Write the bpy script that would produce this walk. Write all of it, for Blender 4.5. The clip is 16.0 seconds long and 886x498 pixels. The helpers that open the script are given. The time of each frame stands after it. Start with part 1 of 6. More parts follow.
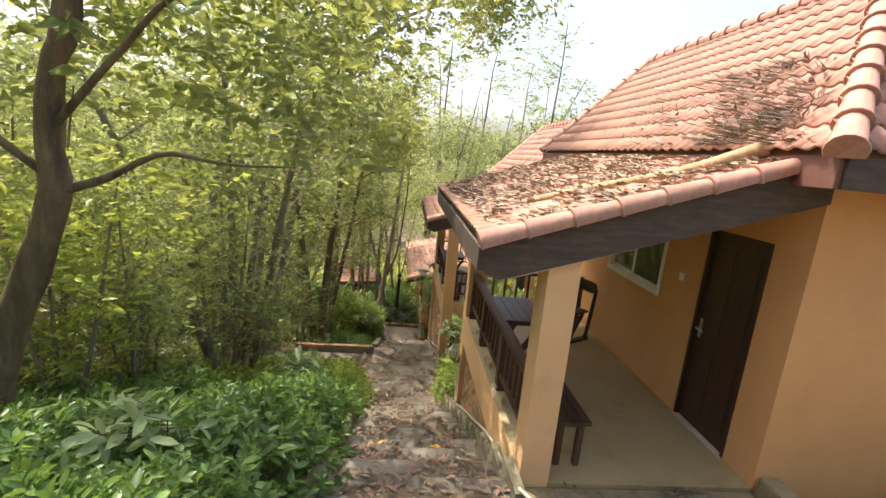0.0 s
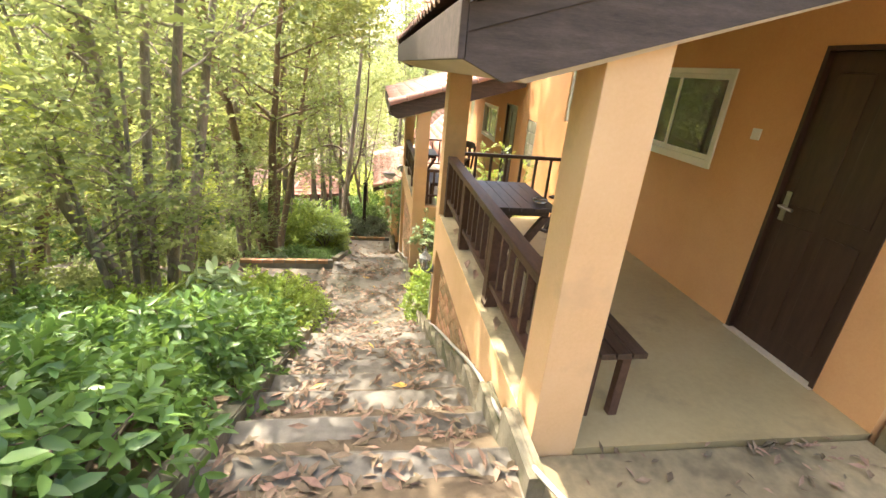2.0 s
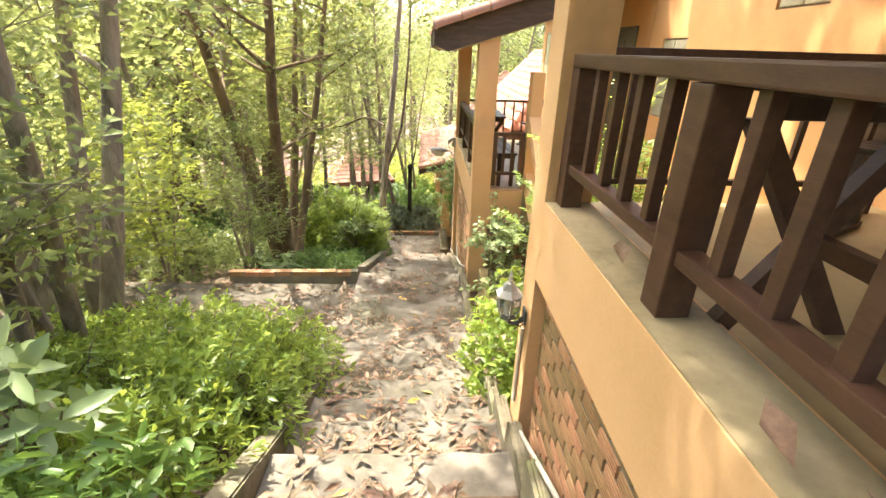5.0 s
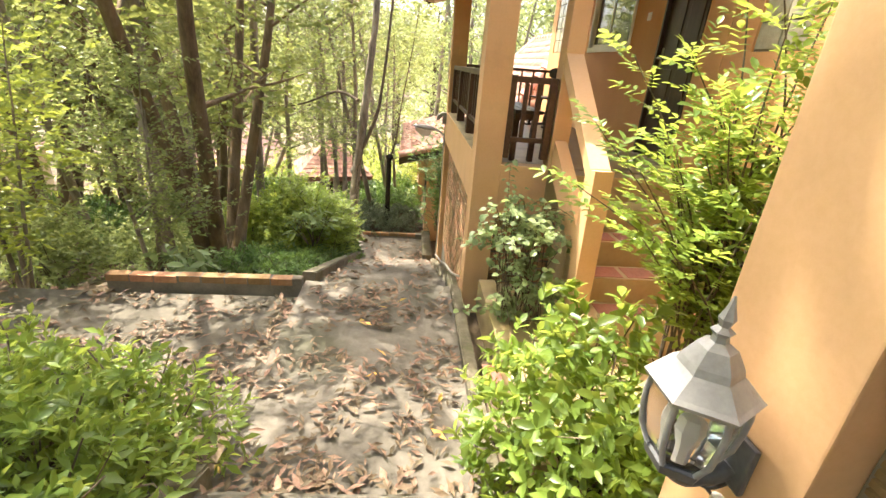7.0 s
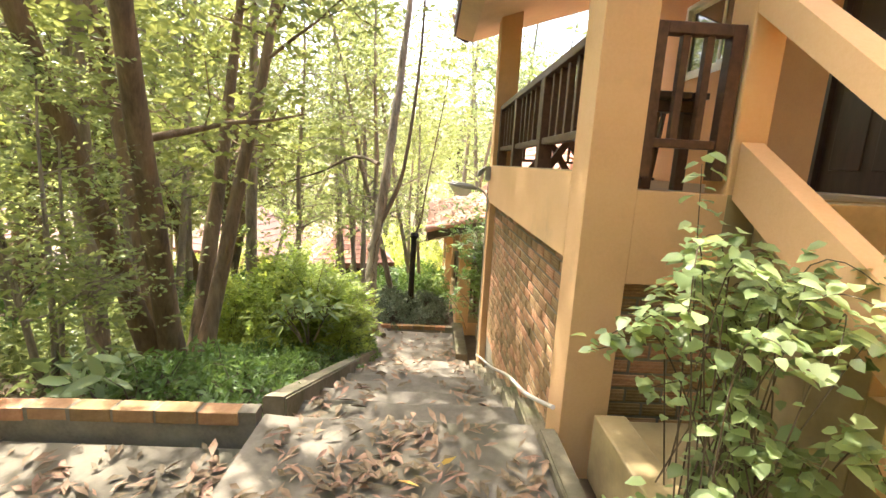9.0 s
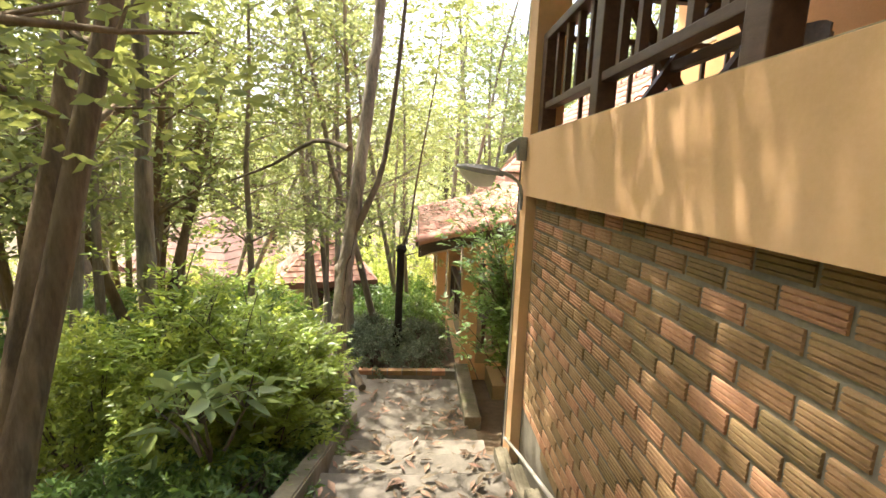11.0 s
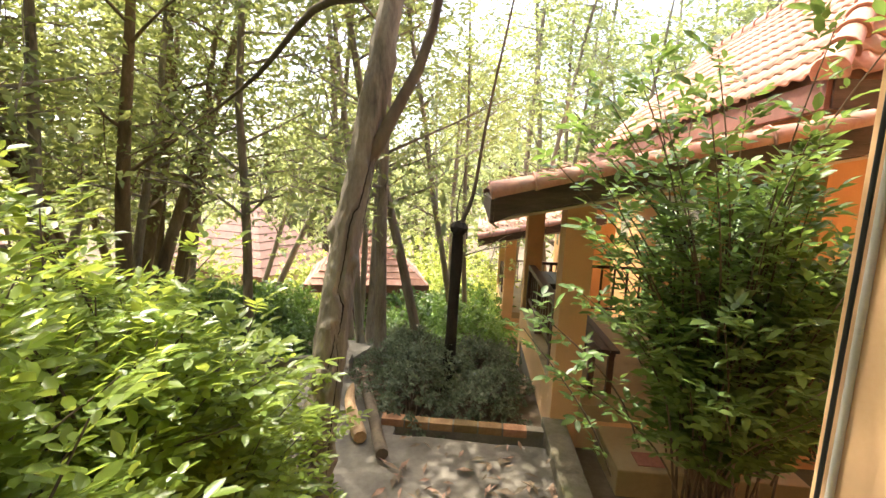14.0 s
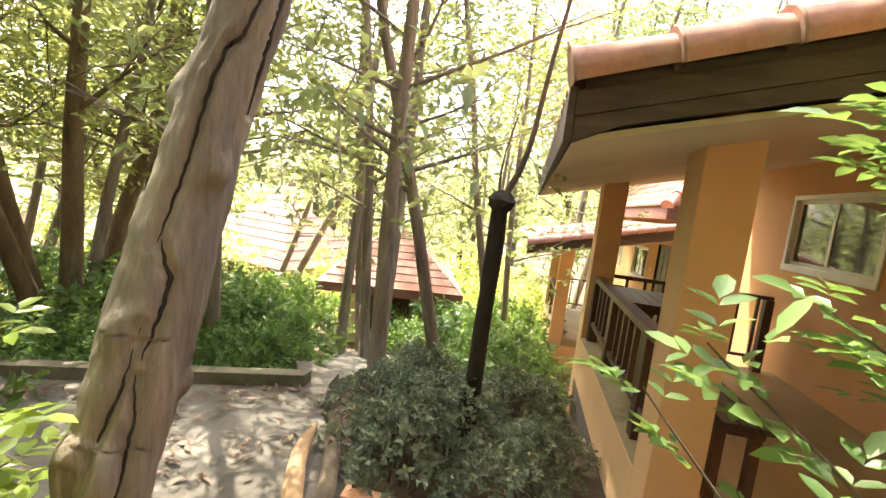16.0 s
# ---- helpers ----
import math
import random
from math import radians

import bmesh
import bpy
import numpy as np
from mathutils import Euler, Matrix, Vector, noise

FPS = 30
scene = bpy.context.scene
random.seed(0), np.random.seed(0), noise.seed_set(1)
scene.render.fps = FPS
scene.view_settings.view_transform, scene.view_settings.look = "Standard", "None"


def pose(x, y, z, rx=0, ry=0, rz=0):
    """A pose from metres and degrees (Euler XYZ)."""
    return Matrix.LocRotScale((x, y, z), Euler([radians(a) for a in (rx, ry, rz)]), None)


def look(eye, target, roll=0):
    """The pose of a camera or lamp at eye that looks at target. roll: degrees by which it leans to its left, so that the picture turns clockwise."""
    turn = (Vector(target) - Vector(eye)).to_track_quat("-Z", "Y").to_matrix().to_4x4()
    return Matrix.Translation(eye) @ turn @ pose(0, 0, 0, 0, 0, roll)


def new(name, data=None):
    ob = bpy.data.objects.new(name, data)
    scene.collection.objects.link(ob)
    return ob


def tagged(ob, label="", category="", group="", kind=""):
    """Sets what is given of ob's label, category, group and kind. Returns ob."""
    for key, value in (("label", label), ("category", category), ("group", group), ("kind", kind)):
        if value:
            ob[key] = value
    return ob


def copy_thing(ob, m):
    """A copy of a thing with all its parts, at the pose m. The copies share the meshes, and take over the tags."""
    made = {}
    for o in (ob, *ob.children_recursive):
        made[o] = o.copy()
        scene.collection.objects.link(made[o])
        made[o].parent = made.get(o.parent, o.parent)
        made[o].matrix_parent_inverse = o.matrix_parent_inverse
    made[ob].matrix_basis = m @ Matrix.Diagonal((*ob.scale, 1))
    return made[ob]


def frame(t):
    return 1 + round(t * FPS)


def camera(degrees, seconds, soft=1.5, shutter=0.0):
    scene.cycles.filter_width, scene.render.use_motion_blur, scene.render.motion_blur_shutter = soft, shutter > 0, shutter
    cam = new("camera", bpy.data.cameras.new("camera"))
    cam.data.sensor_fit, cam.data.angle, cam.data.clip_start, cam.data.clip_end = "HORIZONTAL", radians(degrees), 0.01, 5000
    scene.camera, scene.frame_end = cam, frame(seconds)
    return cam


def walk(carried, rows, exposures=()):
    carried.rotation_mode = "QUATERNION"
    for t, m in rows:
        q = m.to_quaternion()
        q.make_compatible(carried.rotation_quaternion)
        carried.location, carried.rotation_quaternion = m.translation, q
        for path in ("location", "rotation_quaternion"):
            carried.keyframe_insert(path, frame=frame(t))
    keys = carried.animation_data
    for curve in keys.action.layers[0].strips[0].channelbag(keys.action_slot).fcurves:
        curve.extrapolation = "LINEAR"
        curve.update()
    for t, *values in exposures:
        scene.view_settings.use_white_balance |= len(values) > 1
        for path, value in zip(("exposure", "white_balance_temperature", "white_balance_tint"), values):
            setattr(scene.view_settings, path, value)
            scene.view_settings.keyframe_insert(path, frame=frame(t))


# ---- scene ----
cam = camera(89.5, 16.0)
PATH = [
    (0, (-0.068, 0.297, 2.47), (0.115, 2.245, 2.058), 5.3),
    (0.5, (0.055, 0.622, 2.41), (0.514, 2.496, 1.882), 6.9),
    (1, (0.159, 1.012, 2.179), (0.69, 2.837, 1.557), 6.7),
    (1.5, (0.162, 1.367, 1.953), (0.638, 3.193, 1.292), 6.9),
    (2, (0.207, 1.75, 1.681), (0.521, 3.577, 0.931), 5.1),
    (2.5, (0.281, 2.181, 1.481), (0.469, 4.007, 0.687), 3.9),
    (3, (0.323, 2.614, 1.259), (0.483, 4.465, 0.519), 3.5),
    (3.5, (0.316, 3.204, 1.107), (0.455, 5.065, 0.387), 2.1),
    (4, (0.347, 3.76, 1.061), (0.41, 5.6, 0.28), 1.3),
    (4.2, (0.356, 3.933, 1.052), (0.393, 5.761, 0.243), 0.2),
    (6.3, (0.391, 5.69, 0.111), (0.566, 7.511, -0.698), 4.5),
    (6.5, (0.398, 5.878, 0.066), (0.558, 7.702, -0.739), 4.5),
    (7, (0.401, 6.326, -0.1), (0.571, 8.164, -0.87), 4.5),
    (7.5, (0.395, 6.775, -0.288), (0.577, 8.618, -1.043), 4.5),
    (8, (0.386, 7.251, -0.491), (0.573, 9.105, -1.216), 4.3),
    (8.5, (0.353, 7.712, -0.686), (0.516, 9.612, -1.287), 4.1),
    (9, (0.276, 8.156, -0.819), (0.333, 10.119, -1.2), 3.0),
    (9.5, (0.213, 8.693, -0.985), (0.24, 10.669, -1.296), 2.1),
    (10, (0.128, 9.349, -1.016), (0.207, 11.314, -1.382), 2.0),
    (10.2, (0.158, 9.552, -1.005), (0.286, 11.512, -1.379), 2.0),
    (12.3, (0.159, 11.487, -1.455), (0.193, 13.47, -1.719), 4.1),
    (12.5, (0.136, 11.652, -1.484), (0.107, 13.628, -1.791), 3.8),
    (13, (0.108, 12.038, -1.615), (-0.022, 14.001, -1.976), 3.0),
    (13.5, (0.083, 12.424, -1.807), (-0.075, 14.392, -2.129), 2.4),
    (14, (0.11, 12.81, -1.974), (-0.034, 14.787, -2.242), 2.8),
    (14.5, (0.125, 13.283, -2.104), (0.035, 15.271, -2.302), 4.3),
    (15, (0.142, 13.719, -2.167), (-0.049, 15.702, -2.347), 4.4),
    (15.5, (0.152, 14.048, -2.262), (-0.092, 16.023, -2.463), 6.8),
    (16, (0.128, 14.389, -2.42), (-0.229, 16.345, -2.635), 7.1),
]
EXPOSURES = [(0, 1.52), (0.5, 1.7), (1.0, 2.0), (1.5, 2.48), (2.0, 2.74), (3.0, 2.78), (4.0, 2.92), (7.0, 2.65), (8.0, 2.82), (9.0, 2.92), (10.2, 2.65), (12.5, 2.4), (14.5, 2.45), (16, 3.05)]
walk(cam, [(t, look(e, g, r)) for t, e, g, r in PATH], EXPOSURES)

# ---- world, sun ----
world = bpy.data.worlds.new("sky")
scene.world = world
world.use_nodes = True
wn = world.node_tree
sky = wn.nodes.new("ShaderNodeTexSky")
sky.sky_type = "NISHITA"
sky.sun_disc = False
SUN = Vector((-0.31, 0.3, 0.85)).normalized()
sky.sun_elevation = math.asin(SUN.z)
sky.sun_rotation = math.atan2(SUN.x, SUN.y)
sky.dust_density = 6.0
sky.air_density = 1.0
sky.ozone_density = 1.0
wn.nodes["Background"].inputs[1].default_value = 0.15
wn.links.new(sky.outputs[0], wn.nodes["Background"].inputs[0])
sun = new("sun", bpy.data.lights.new("sun", "SUN"))
sun.data.energy = 2.7
sun.data.angle = radians(0.6)
sun.data.color = (1.0, 0.915, 0.78)
sun.matrix_world = look(SUN * 40, (0, 0, 0))


# ---- materials ----
def mat(name):
    m = bpy.data.materials.new(name)
    m.use_nodes = True
    return m, m.node_tree.nodes, m.node_tree.links, m.node_tree.nodes["Principled BSDF"]


def ramp(n, stops):
    r = n.new("ShaderNodeValToRGB")
    e = r.color_ramp.elements
    while len(e) < len(stops):
        e.new(0.5)
    for k, (p, c) in zip(e, stops):
        k.position = p
        k.color = (*c, 1)
    return r


def noise_node(n, l, co, scale, detail=4, rough=0.6):
    t = n.new("ShaderNodeTexNoise")
    t.inputs["Scale"].default_value = scale
    t.inputs["Detail"].default_value = detail
    t.inputs["Roughness"].default_value = rough
    l.new(co, t.inputs["Vector"])
    return t


def surface(name, dark, mid, light, scale=3.0, fine=40.0, rough=0.8, bump=0.3, metal=0.0, vary=0.0, stain=None, stretch=(1, 1, 1), space="Object", spec=0.5):
    """Two scales of colour variation with fine relief; optional stains and per-piece variation."""
    m, n, l, b = mat(name)
    tc = n.new("ShaderNodeTexCoord")
    mp = n.new("ShaderNodeMapping")
    mp.inputs["Scale"].default_value = stretch
    l.new(tc.outputs[space], mp.inputs[0])
    co = mp.outputs[0]
    a = noise_node(n, l, co, scale)
    f = noise_node(n, l, co, fine, 6, 0.7)
    mix = n.new("ShaderNodeMix")
    mix.inputs[0].default_value = 0.35
    l.new(a.outputs["Fac"], mix.inputs[2])
    l.new(f.outputs["Fac"], mix.inputs[3])
    r = ramp(n, [(0.33, dark), (0.5, mid), (0.68, light)])
    l.new(mix.outputs[0], r.inputs[0])
    col = r.outputs[0]
    if stain:
        s = noise_node(n, l, co, stain[1], 5, 0.65)
        sr = ramp(n, [(stain[2], (0, 0, 0)), (stain[2] + 0.14, (1, 1, 1))])
        l.new(s.outputs["Fac"], sr.inputs[0])
        mx = n.new("ShaderNodeMix")
        mx.data_type = "RGBA"
        l.new(sr.outputs[0], mx.inputs[0])
        l.new(col, mx.inputs[6])
        mx.inputs[7].default_value = (*stain[0], 1)
        col = mx.outputs[2]
    if vary:
        oi = n.new("ShaderNodeObjectInfo")
        ge = n.new("ShaderNodeNewGeometry")
        ad = n.new("ShaderNodeMath")
        ad.operation = "ADD"
        l.new(oi.outputs["Random"], ad.inputs[0])
        l.new(ge.outputs["Random Per Island"], ad.inputs[1])
        fr = n.new("ShaderNodeMath")
        fr.operation = "FRACT"
        l.new(ad.outputs[0], fr.inputs[0])
        mr = n.new("ShaderNodeMapRange")
        mr.inputs[3].default_value = 1 - vary
        mr.inputs[4].default_value = 1 + vary
        l.new(fr.outputs[0], mr.inputs[0])
        hs = n.new("ShaderNodeHueSaturation")
        l.new(mr.outputs[0], hs.inputs["Value"])
        mr2 = n.new("ShaderNodeMapRange")
        mr2.inputs[3].default_value = 0.5 + vary * 0.05
        mr2.inputs[4].default_value = 0.5 - vary * 0.05
        l.new(fr.outputs[0], mr2.inputs[0])
        l.new(mr2.outputs[0], hs.inputs["Hue"])
        l.new(col, hs.inputs["Color"])
        col = hs.outputs[0]
    l.new(col, b.inputs["Base Color"])
    b.inputs["Roughness"].default_value = rough
    b.inputs["Metallic"].default_value = metal
    b.inputs["Specular IOR Level"].default_value = spec
    if bump:
        bp = n.new("ShaderNodeBump")
        bp.inputs["Strength"].default_value = bump
        bp.inputs["Distance"].default_value = 0.01 if bump < 0.95 else 0.025
        l.new(mix.outputs[0], bp.inputs["Height"])
        l.new(bp.outputs[0], b.inputs["Normal"])
    return m


def olive(c):
    """Tempers a leaf green a little, with more red and blue."""
    return (c[0] * 1.06, c[1], c[2] * 1.22)


def leaf_material(name, dark, light, through_col, amount=0.45, gloss=0.35, lighten=0.12):
    dark, light, through_col = olive(dark), olive(light), olive(through_col)
    m, n, l, b = mat(name)
    ge = n.new("ShaderNodeNewGeometry")
    tc = n.new("ShaderNodeTexCoord")
    nz = noise_node(n, l, tc.outputs["Object"], 1.3, 2)
    ad = n.new("ShaderNodeMath")
    ad.operation = "MULTIPLY_ADD"
    l.new(ge.outputs["Random Per Island"], ad.inputs[0])
    ad.inputs[1].default_value = 0.6
    l.new(nz.outputs["Fac"], ad.inputs[2])
    r = ramp(n, [(0.3, dark), (0.95, light), (1.0, tuple(min(1, c * (1 + lighten * 4)) for c in light))])
    l.new(ad.outputs[0], r.inputs[0])
    l.new(r.outputs[0], b.inputs["Base Color"])
    b.inputs["Roughness"].default_value = gloss
    b.inputs["Specular IOR Level"].default_value = 0.5
    tr = n.new("ShaderNodeBsdfTranslucent")
    r2 = ramp(n, [(0.3, tuple(c * 0.7 for c in through_col)), (1.0, through_col)])
    l.new(ad.outputs[0], r2.inputs[0])
    l.new(r2.outputs[0], tr.inputs[0])
    mx = n.new("ShaderNodeMixShader")
    mx.inputs[0].default_value = amount
    l.new(b.outputs[0], mx.inputs[1])
    l.new(tr.outputs[0], mx.inputs[2])
    l.new(mx.outputs[0], n["Material Output"].inputs[0])
    return m


PLASTER = surface("orange_plaster", (0.58, 0.3, 0.12), (0.64, 0.34, 0.145), (0.69, 0.39, 0.17), 1.2, 60, 0.75, 0.12, stain=((0.55, 0.31, 0.14), 0.9, 0.58), space="Object", spec=0.3)
CREAM = surface("cream_plaster", (0.64, 0.39, 0.19), (0.7, 0.44, 0.23), (0.74, 0.49, 0.27), 1.4, 60, 0.75, 0.12, stain=((0.56, 0.36, 0.2), 1.3, 0.57), spec=0.3)
FLOORM = surface("cement_floor", (0.26, 0.2, 0.1), (0.34, 0.26, 0.13), (0.4, 0.315, 0.17), 1.1, 25, 0.45, 0.06, stain=((0.22, 0.17, 0.09), 1.7, 0.56))
CONC = surface("weathered_concrete", (0.088, 0.077, 0.058), (0.146, 0.128, 0.1), (0.222, 0.196, 0.155), 1.8, 22, 0.9, 0.5, stain=((0.085, 0.08, 0.05), 1.1, 0.54))
LEDGE = surface("bare_cement_ledge", (0.24, 0.19, 0.1), (0.33, 0.265, 0.15), (0.42, 0.34, 0.2), 2.2, 30, 0.85, 0.25, stain=((0.19, 0.16, 0.085), 3.0, 0.55))
APRON = surface("stained_apron_cement", (0.14, 0.11, 0.06), (0.22, 0.17, 0.092), (0.31, 0.245, 0.135), 1.3, 22, 0.85, 0.3, stain=((0.085, 0.068, 0.038), 1.4, 0.53))
DAMP = surface("damp_concrete", (0.06, 0.052, 0.036), (0.11, 0.095, 0.068), (0.17, 0.145, 0.105), 1.5, 20, 0.8, 0.5, stain=((0.05, 0.055, 0.03), 1.0, 0.54))
KERB = surface("mossy_concrete", (0.08, 0.073, 0.042), (0.155, 0.134, 0.088), (0.24, 0.208, 0.145), 3, 30, 0.95, 0.6, stain=((0.09, 0.1, 0.035), 2.2, 0.53))
MORTAR = surface("grey_mortar", (0.13, 0.115, 0.085), (0.21, 0.185, 0.14), (0.28, 0.25, 0.19), 4, 50, 0.95, 0.5)
BRICK = surface("ribbed_brick", (0.22, 0.122, 0.055), (0.33, 0.19, 0.09), (0.43, 0.275, 0.145), 5, 45, 0.85, 0.35, vary=0.4, stain=((0.1, 0.09, 0.068), 2.0, 0.54))
TILE = surface("terracotta_tile", (0.33, 0.155, 0.105), (0.42, 0.225, 0.16), (0.5, 0.31, 0.23), 4, 35, 0.75, 0.25, vary=0.16, stain=((0.2, 0.13, 0.09), 1.6, 0.57))
CAP = surface("terracotta_cap", (0.32, 0.15, 0.105), (0.42, 0.21, 0.15), (0.5, 0.29, 0.21), 5, 40, 0.75, 0.25, vary=0.1, stain=((0.27, 0.18, 0.14), 3, 0.56))
REDPAINT = surface("red_brown_painted_fascia", (0.13, 0.055, 0.04), (0.18, 0.075, 0.055), (0.24, 0.105, 0.08), 3, 40, 0.6, 0.1)
DARKWOOD = surface("dark_stained_wood", (0.022, 0.012, 0.008), (0.04, 0.022, 0.014), (0.07, 0.04, 0.026), 6, 60, 0.42, 0.2, stretch=(6, 1, 6))
FASCIA = surface("weathered_dark_board", (0.045, 0.03, 0.024), (0.075, 0.052, 0.042), (0.12, 0.085, 0.07), 5, 50, 0.7, 0.25, stretch=(1, 6, 6))
RAILWOOD = surface("brown_painted_wood", (0.05, 0.022, 0.013), (0.085, 0.04, 0.024), (0.12, 0.06, 0.036), 5, 60, 0.5, 0.18, stretch=(5, 1, 5))
DOORM = surface("dark_brown_door", (0.03, 0.014, 0.008), (0.045, 0.021, 0.012), (0.06, 0.03, 0.018), 4, 50, 0.4, 0.1, stretch=(6, 6, 1))
WHITE = surface("white_aluminium", (0.68, 0.66, 0.6), (0.76, 0.74, 0.68), (0.8, 0.78, 0.73), 4, 60, 0.4, 0.03)
SOFFIT = surface("pale_soffit_board", (0.5, 0.4, 0.28), (0.6, 0.49, 0.36), (0.66, 0.55, 0.42), 1.5, 40, 0.8, 0.08)
GREYMETAL = surface("grey_painted_metal", (0.22, 0.22, 0.21), (0.3, 0.3, 0.29), (0.38, 0.38, 0.36), 9, 60, 0.5, 0.12, stain=((0.2, 0.16, 0.12), 12, 0.62))
DKMETAL = surface("bracket_metal", (0.05, 0.055, 0.06), (0.09, 0.095, 0.1), (0.14, 0.145, 0.15), 9, 60, 0.45, 0.12)
CHROME = surface("brushed_handle", (0.4, 0.38, 0.35), (0.5, 0.48, 0.45), (0.58, 0.56, 0.52), 9, 60, 0.3, 0.02, metal=1.0)
BARK = surface("pale_brown_bark", (0.12, 0.096, 0.068), (0.245, 0.205, 0.15), (0.39, 0.34, 0.26), 4.5, 34, 0.92, 1.0, stretch=(1.6, 1.6, 0.3), stain=((0.09, 0.075, 0.056), 4, 0.55))
BARK3 = surface("brown_bark", (0.085, 0.057, 0.03), (0.175, 0.122, 0.066), (0.28, 0.205, 0.12), 4, 30, 0.93, 1.0, stretch=(1.4, 1.4, 0.3), stain=((0.065, 0.048, 0.03), 3, 0.55))
BARK2 = surface("dark_bark", (0.06, 0.045, 0.03), (0.12, 0.09, 0.058), (0.19, 0.145, 0.095), 3, 24, 0.95, 0.9, stretch=(1, 1, 0.35))
CHAR = surface("charred_bark", (0.012, 0.01, 0.008), (0.03, 0.023, 0.017), (0.06, 0.045, 0.032), 4, 30, 0.95, 0.9, stretch=(1, 1, 0.4))
SPLIT = surface("split_pale_wood", (0.3, 0.17, 0.08), (0.42, 0.27, 0.14), (0.55, 0.38, 0.22), 5, 40, 0.85, 0.4, stretch=(6, 1, 6))
SOIL = surface("leafy_soil", (0.07, 0.048, 0.027), (0.12, 0.086, 0.05), (0.19, 0.14, 0.085), 1.2, 18, 0.95, 0.7, stain=((0.07, 0.09, 0.03), 0.7, 0.56), space="Object")
STONE = surface("rubble_stone", (0.13, 0.1, 0.07), (0.24, 0.19, 0.13), (0.36, 0.29, 0.2), 3, 20, 0.9, 0.8, vary=0.2)
DRYLEAF = surface("dry_fallen_leaf", (0.1, 0.062, 0.035), (0.18, 0.118, 0.07), (0.285, 0.2, 0.125), 6, 40, 0.75, 0.15, vary=0.5)
ROOFLEAF = surface("bleached_roof_litter", (0.22, 0.15, 0.1), (0.34, 0.25, 0.17), (0.46, 0.36, 0.26), 5, 40, 0.85, 0.15, vary=0.45)
TWIG = surface("grey_dry_twig", (0.16, 0.125, 0.095), (0.25, 0.205, 0.16), (0.36, 0.31, 0.25), 5, 40, 0.9, 0.1, vary=0.4)
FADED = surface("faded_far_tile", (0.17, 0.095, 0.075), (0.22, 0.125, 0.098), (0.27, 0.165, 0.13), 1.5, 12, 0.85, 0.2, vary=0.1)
YELLEAF = surface("yellow_fallen_leaf", (0.5, 0.3, 0.05), (0.6, 0.38, 0.08), (0.66, 0.45, 0.12), 8, 40, 0.6, 0.1, vary=0.2)
REDTILE = surface("red_floor_tile", (0.26, 0.1, 0.068), (0.33, 0.14, 0.098), (0.4, 0.19, 0.135), 5, 40, 0.75, 0.15)
PIPE = surface("grey_plastic_pipe", (0.4, 0.37, 0.32), (0.5, 0.47, 0.41), (0.56, 0.53, 0.47), 6, 50, 0.5, 0.05)
CABLE = surface("black_cable", (0.01, 0.01, 0.01), (0.018, 0.017, 0.016), (0.03, 0.028, 0.026), 8, 50, 0.5, 0.03)
DARKROOM = surface("dark_interior", (0.03, 0.025, 0.02), (0.05, 0.04, 0.03), (0.07, 0.055, 0.04), 1, 20, 0.9, 0.0)
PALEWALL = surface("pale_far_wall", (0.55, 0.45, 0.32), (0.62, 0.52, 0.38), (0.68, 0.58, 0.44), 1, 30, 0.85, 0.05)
LEAF_HEDGE = leaf_material("hedge_leaf", (0.036, 0.092, 0.018), (0.125, 0.22, 0.045), (0.23, 0.37, 0.055), 0.4, 0.38)
LEAF_BRIGHT = leaf_material("bright_shrub_leaf", (0.1, 0.19, 0.03), (0.3, 0.4, 0.07), (0.55, 0.62, 0.1), 0.5, 0.38)
LEAF_TREE = leaf_material("tree_leaf", (0.05, 0.095, 0.022), (0.17, 0.235, 0.06), (0.4, 0.45, 0.1), 0.48, 0.4)
LEAF_TREE2 = leaf_material("light_tree_leaf", (0.08, 0.13, 0.035), (0.21, 0.28, 0.085), (0.45, 0.52, 0.15), 0.52, 0.42)
LEAF_DARK = leaf_material("dark_shrub_leaf", (0.045, 0.1, 0.025), (0.13, 0.22, 0.055), (0.24, 0.38, 0.06), 0.4, 0.4)
# darkened copy of the shrub leaf: the bush's own shade put into the colour
LEAF_GLOSS = leaf_material("glossy_self_shaded_leaf", (0.025, 0.06, 0.016), (0.085, 0.15, 0.036), (0.17, 0.29, 0.05), 0.35, 0.34)
LEAF_FEATHER = leaf_material("feathery_leaf", (0.05, 0.115, 0.02), (0.18, 0.28, 0.045), (0.42, 0.52, 0.07), 0.48, 0.36)
LEAF_LIME = leaf_material("lime_shrub_leaf", (0.066, 0.132, 0.02), (0.21, 0.31, 0.043), (0.44, 0.54, 0.066), 0.5, 0.36)
LEAF_GREY = leaf_material("grey_green_leaf", (0.06, 0.09, 0.045), (0.15, 0.19, 0.1), (0.2, 0.26, 0.1), 0.35, 0.5)
LEAF_PALE = leaf_material("pale_vine_leaf", (0.1, 0.18, 0.055), (0.25, 0.34, 0.13), (0.38, 0.48, 0.14), 0.42, 0.42)


def glass_material(name, tint, dark, ior=1.45):
    m, n, l, b = mat(name)
    b.inputs["Base Color"].default_value = (*tint, 1)
    b.inputs["Roughness"].default_value = 0.03
    b.inputs["Transmission Weight"].default_value = dark
    b.inputs["IOR"].default_value = ior
    return m


GLASS = glass_material("tinted_window_glass", (0.12, 0.13, 0.12), 0.6, 2.0)
CLEAR = glass_material("clear_lamp_glass", (0.9, 0.92, 0.9), 0.95)
BLOCK = surface("glass_block", (0.3, 0.27, 0.19), (0.38, 0.35, 0.25), (0.46, 0.42, 0.31), 14, 60, 0.15, 0.3)


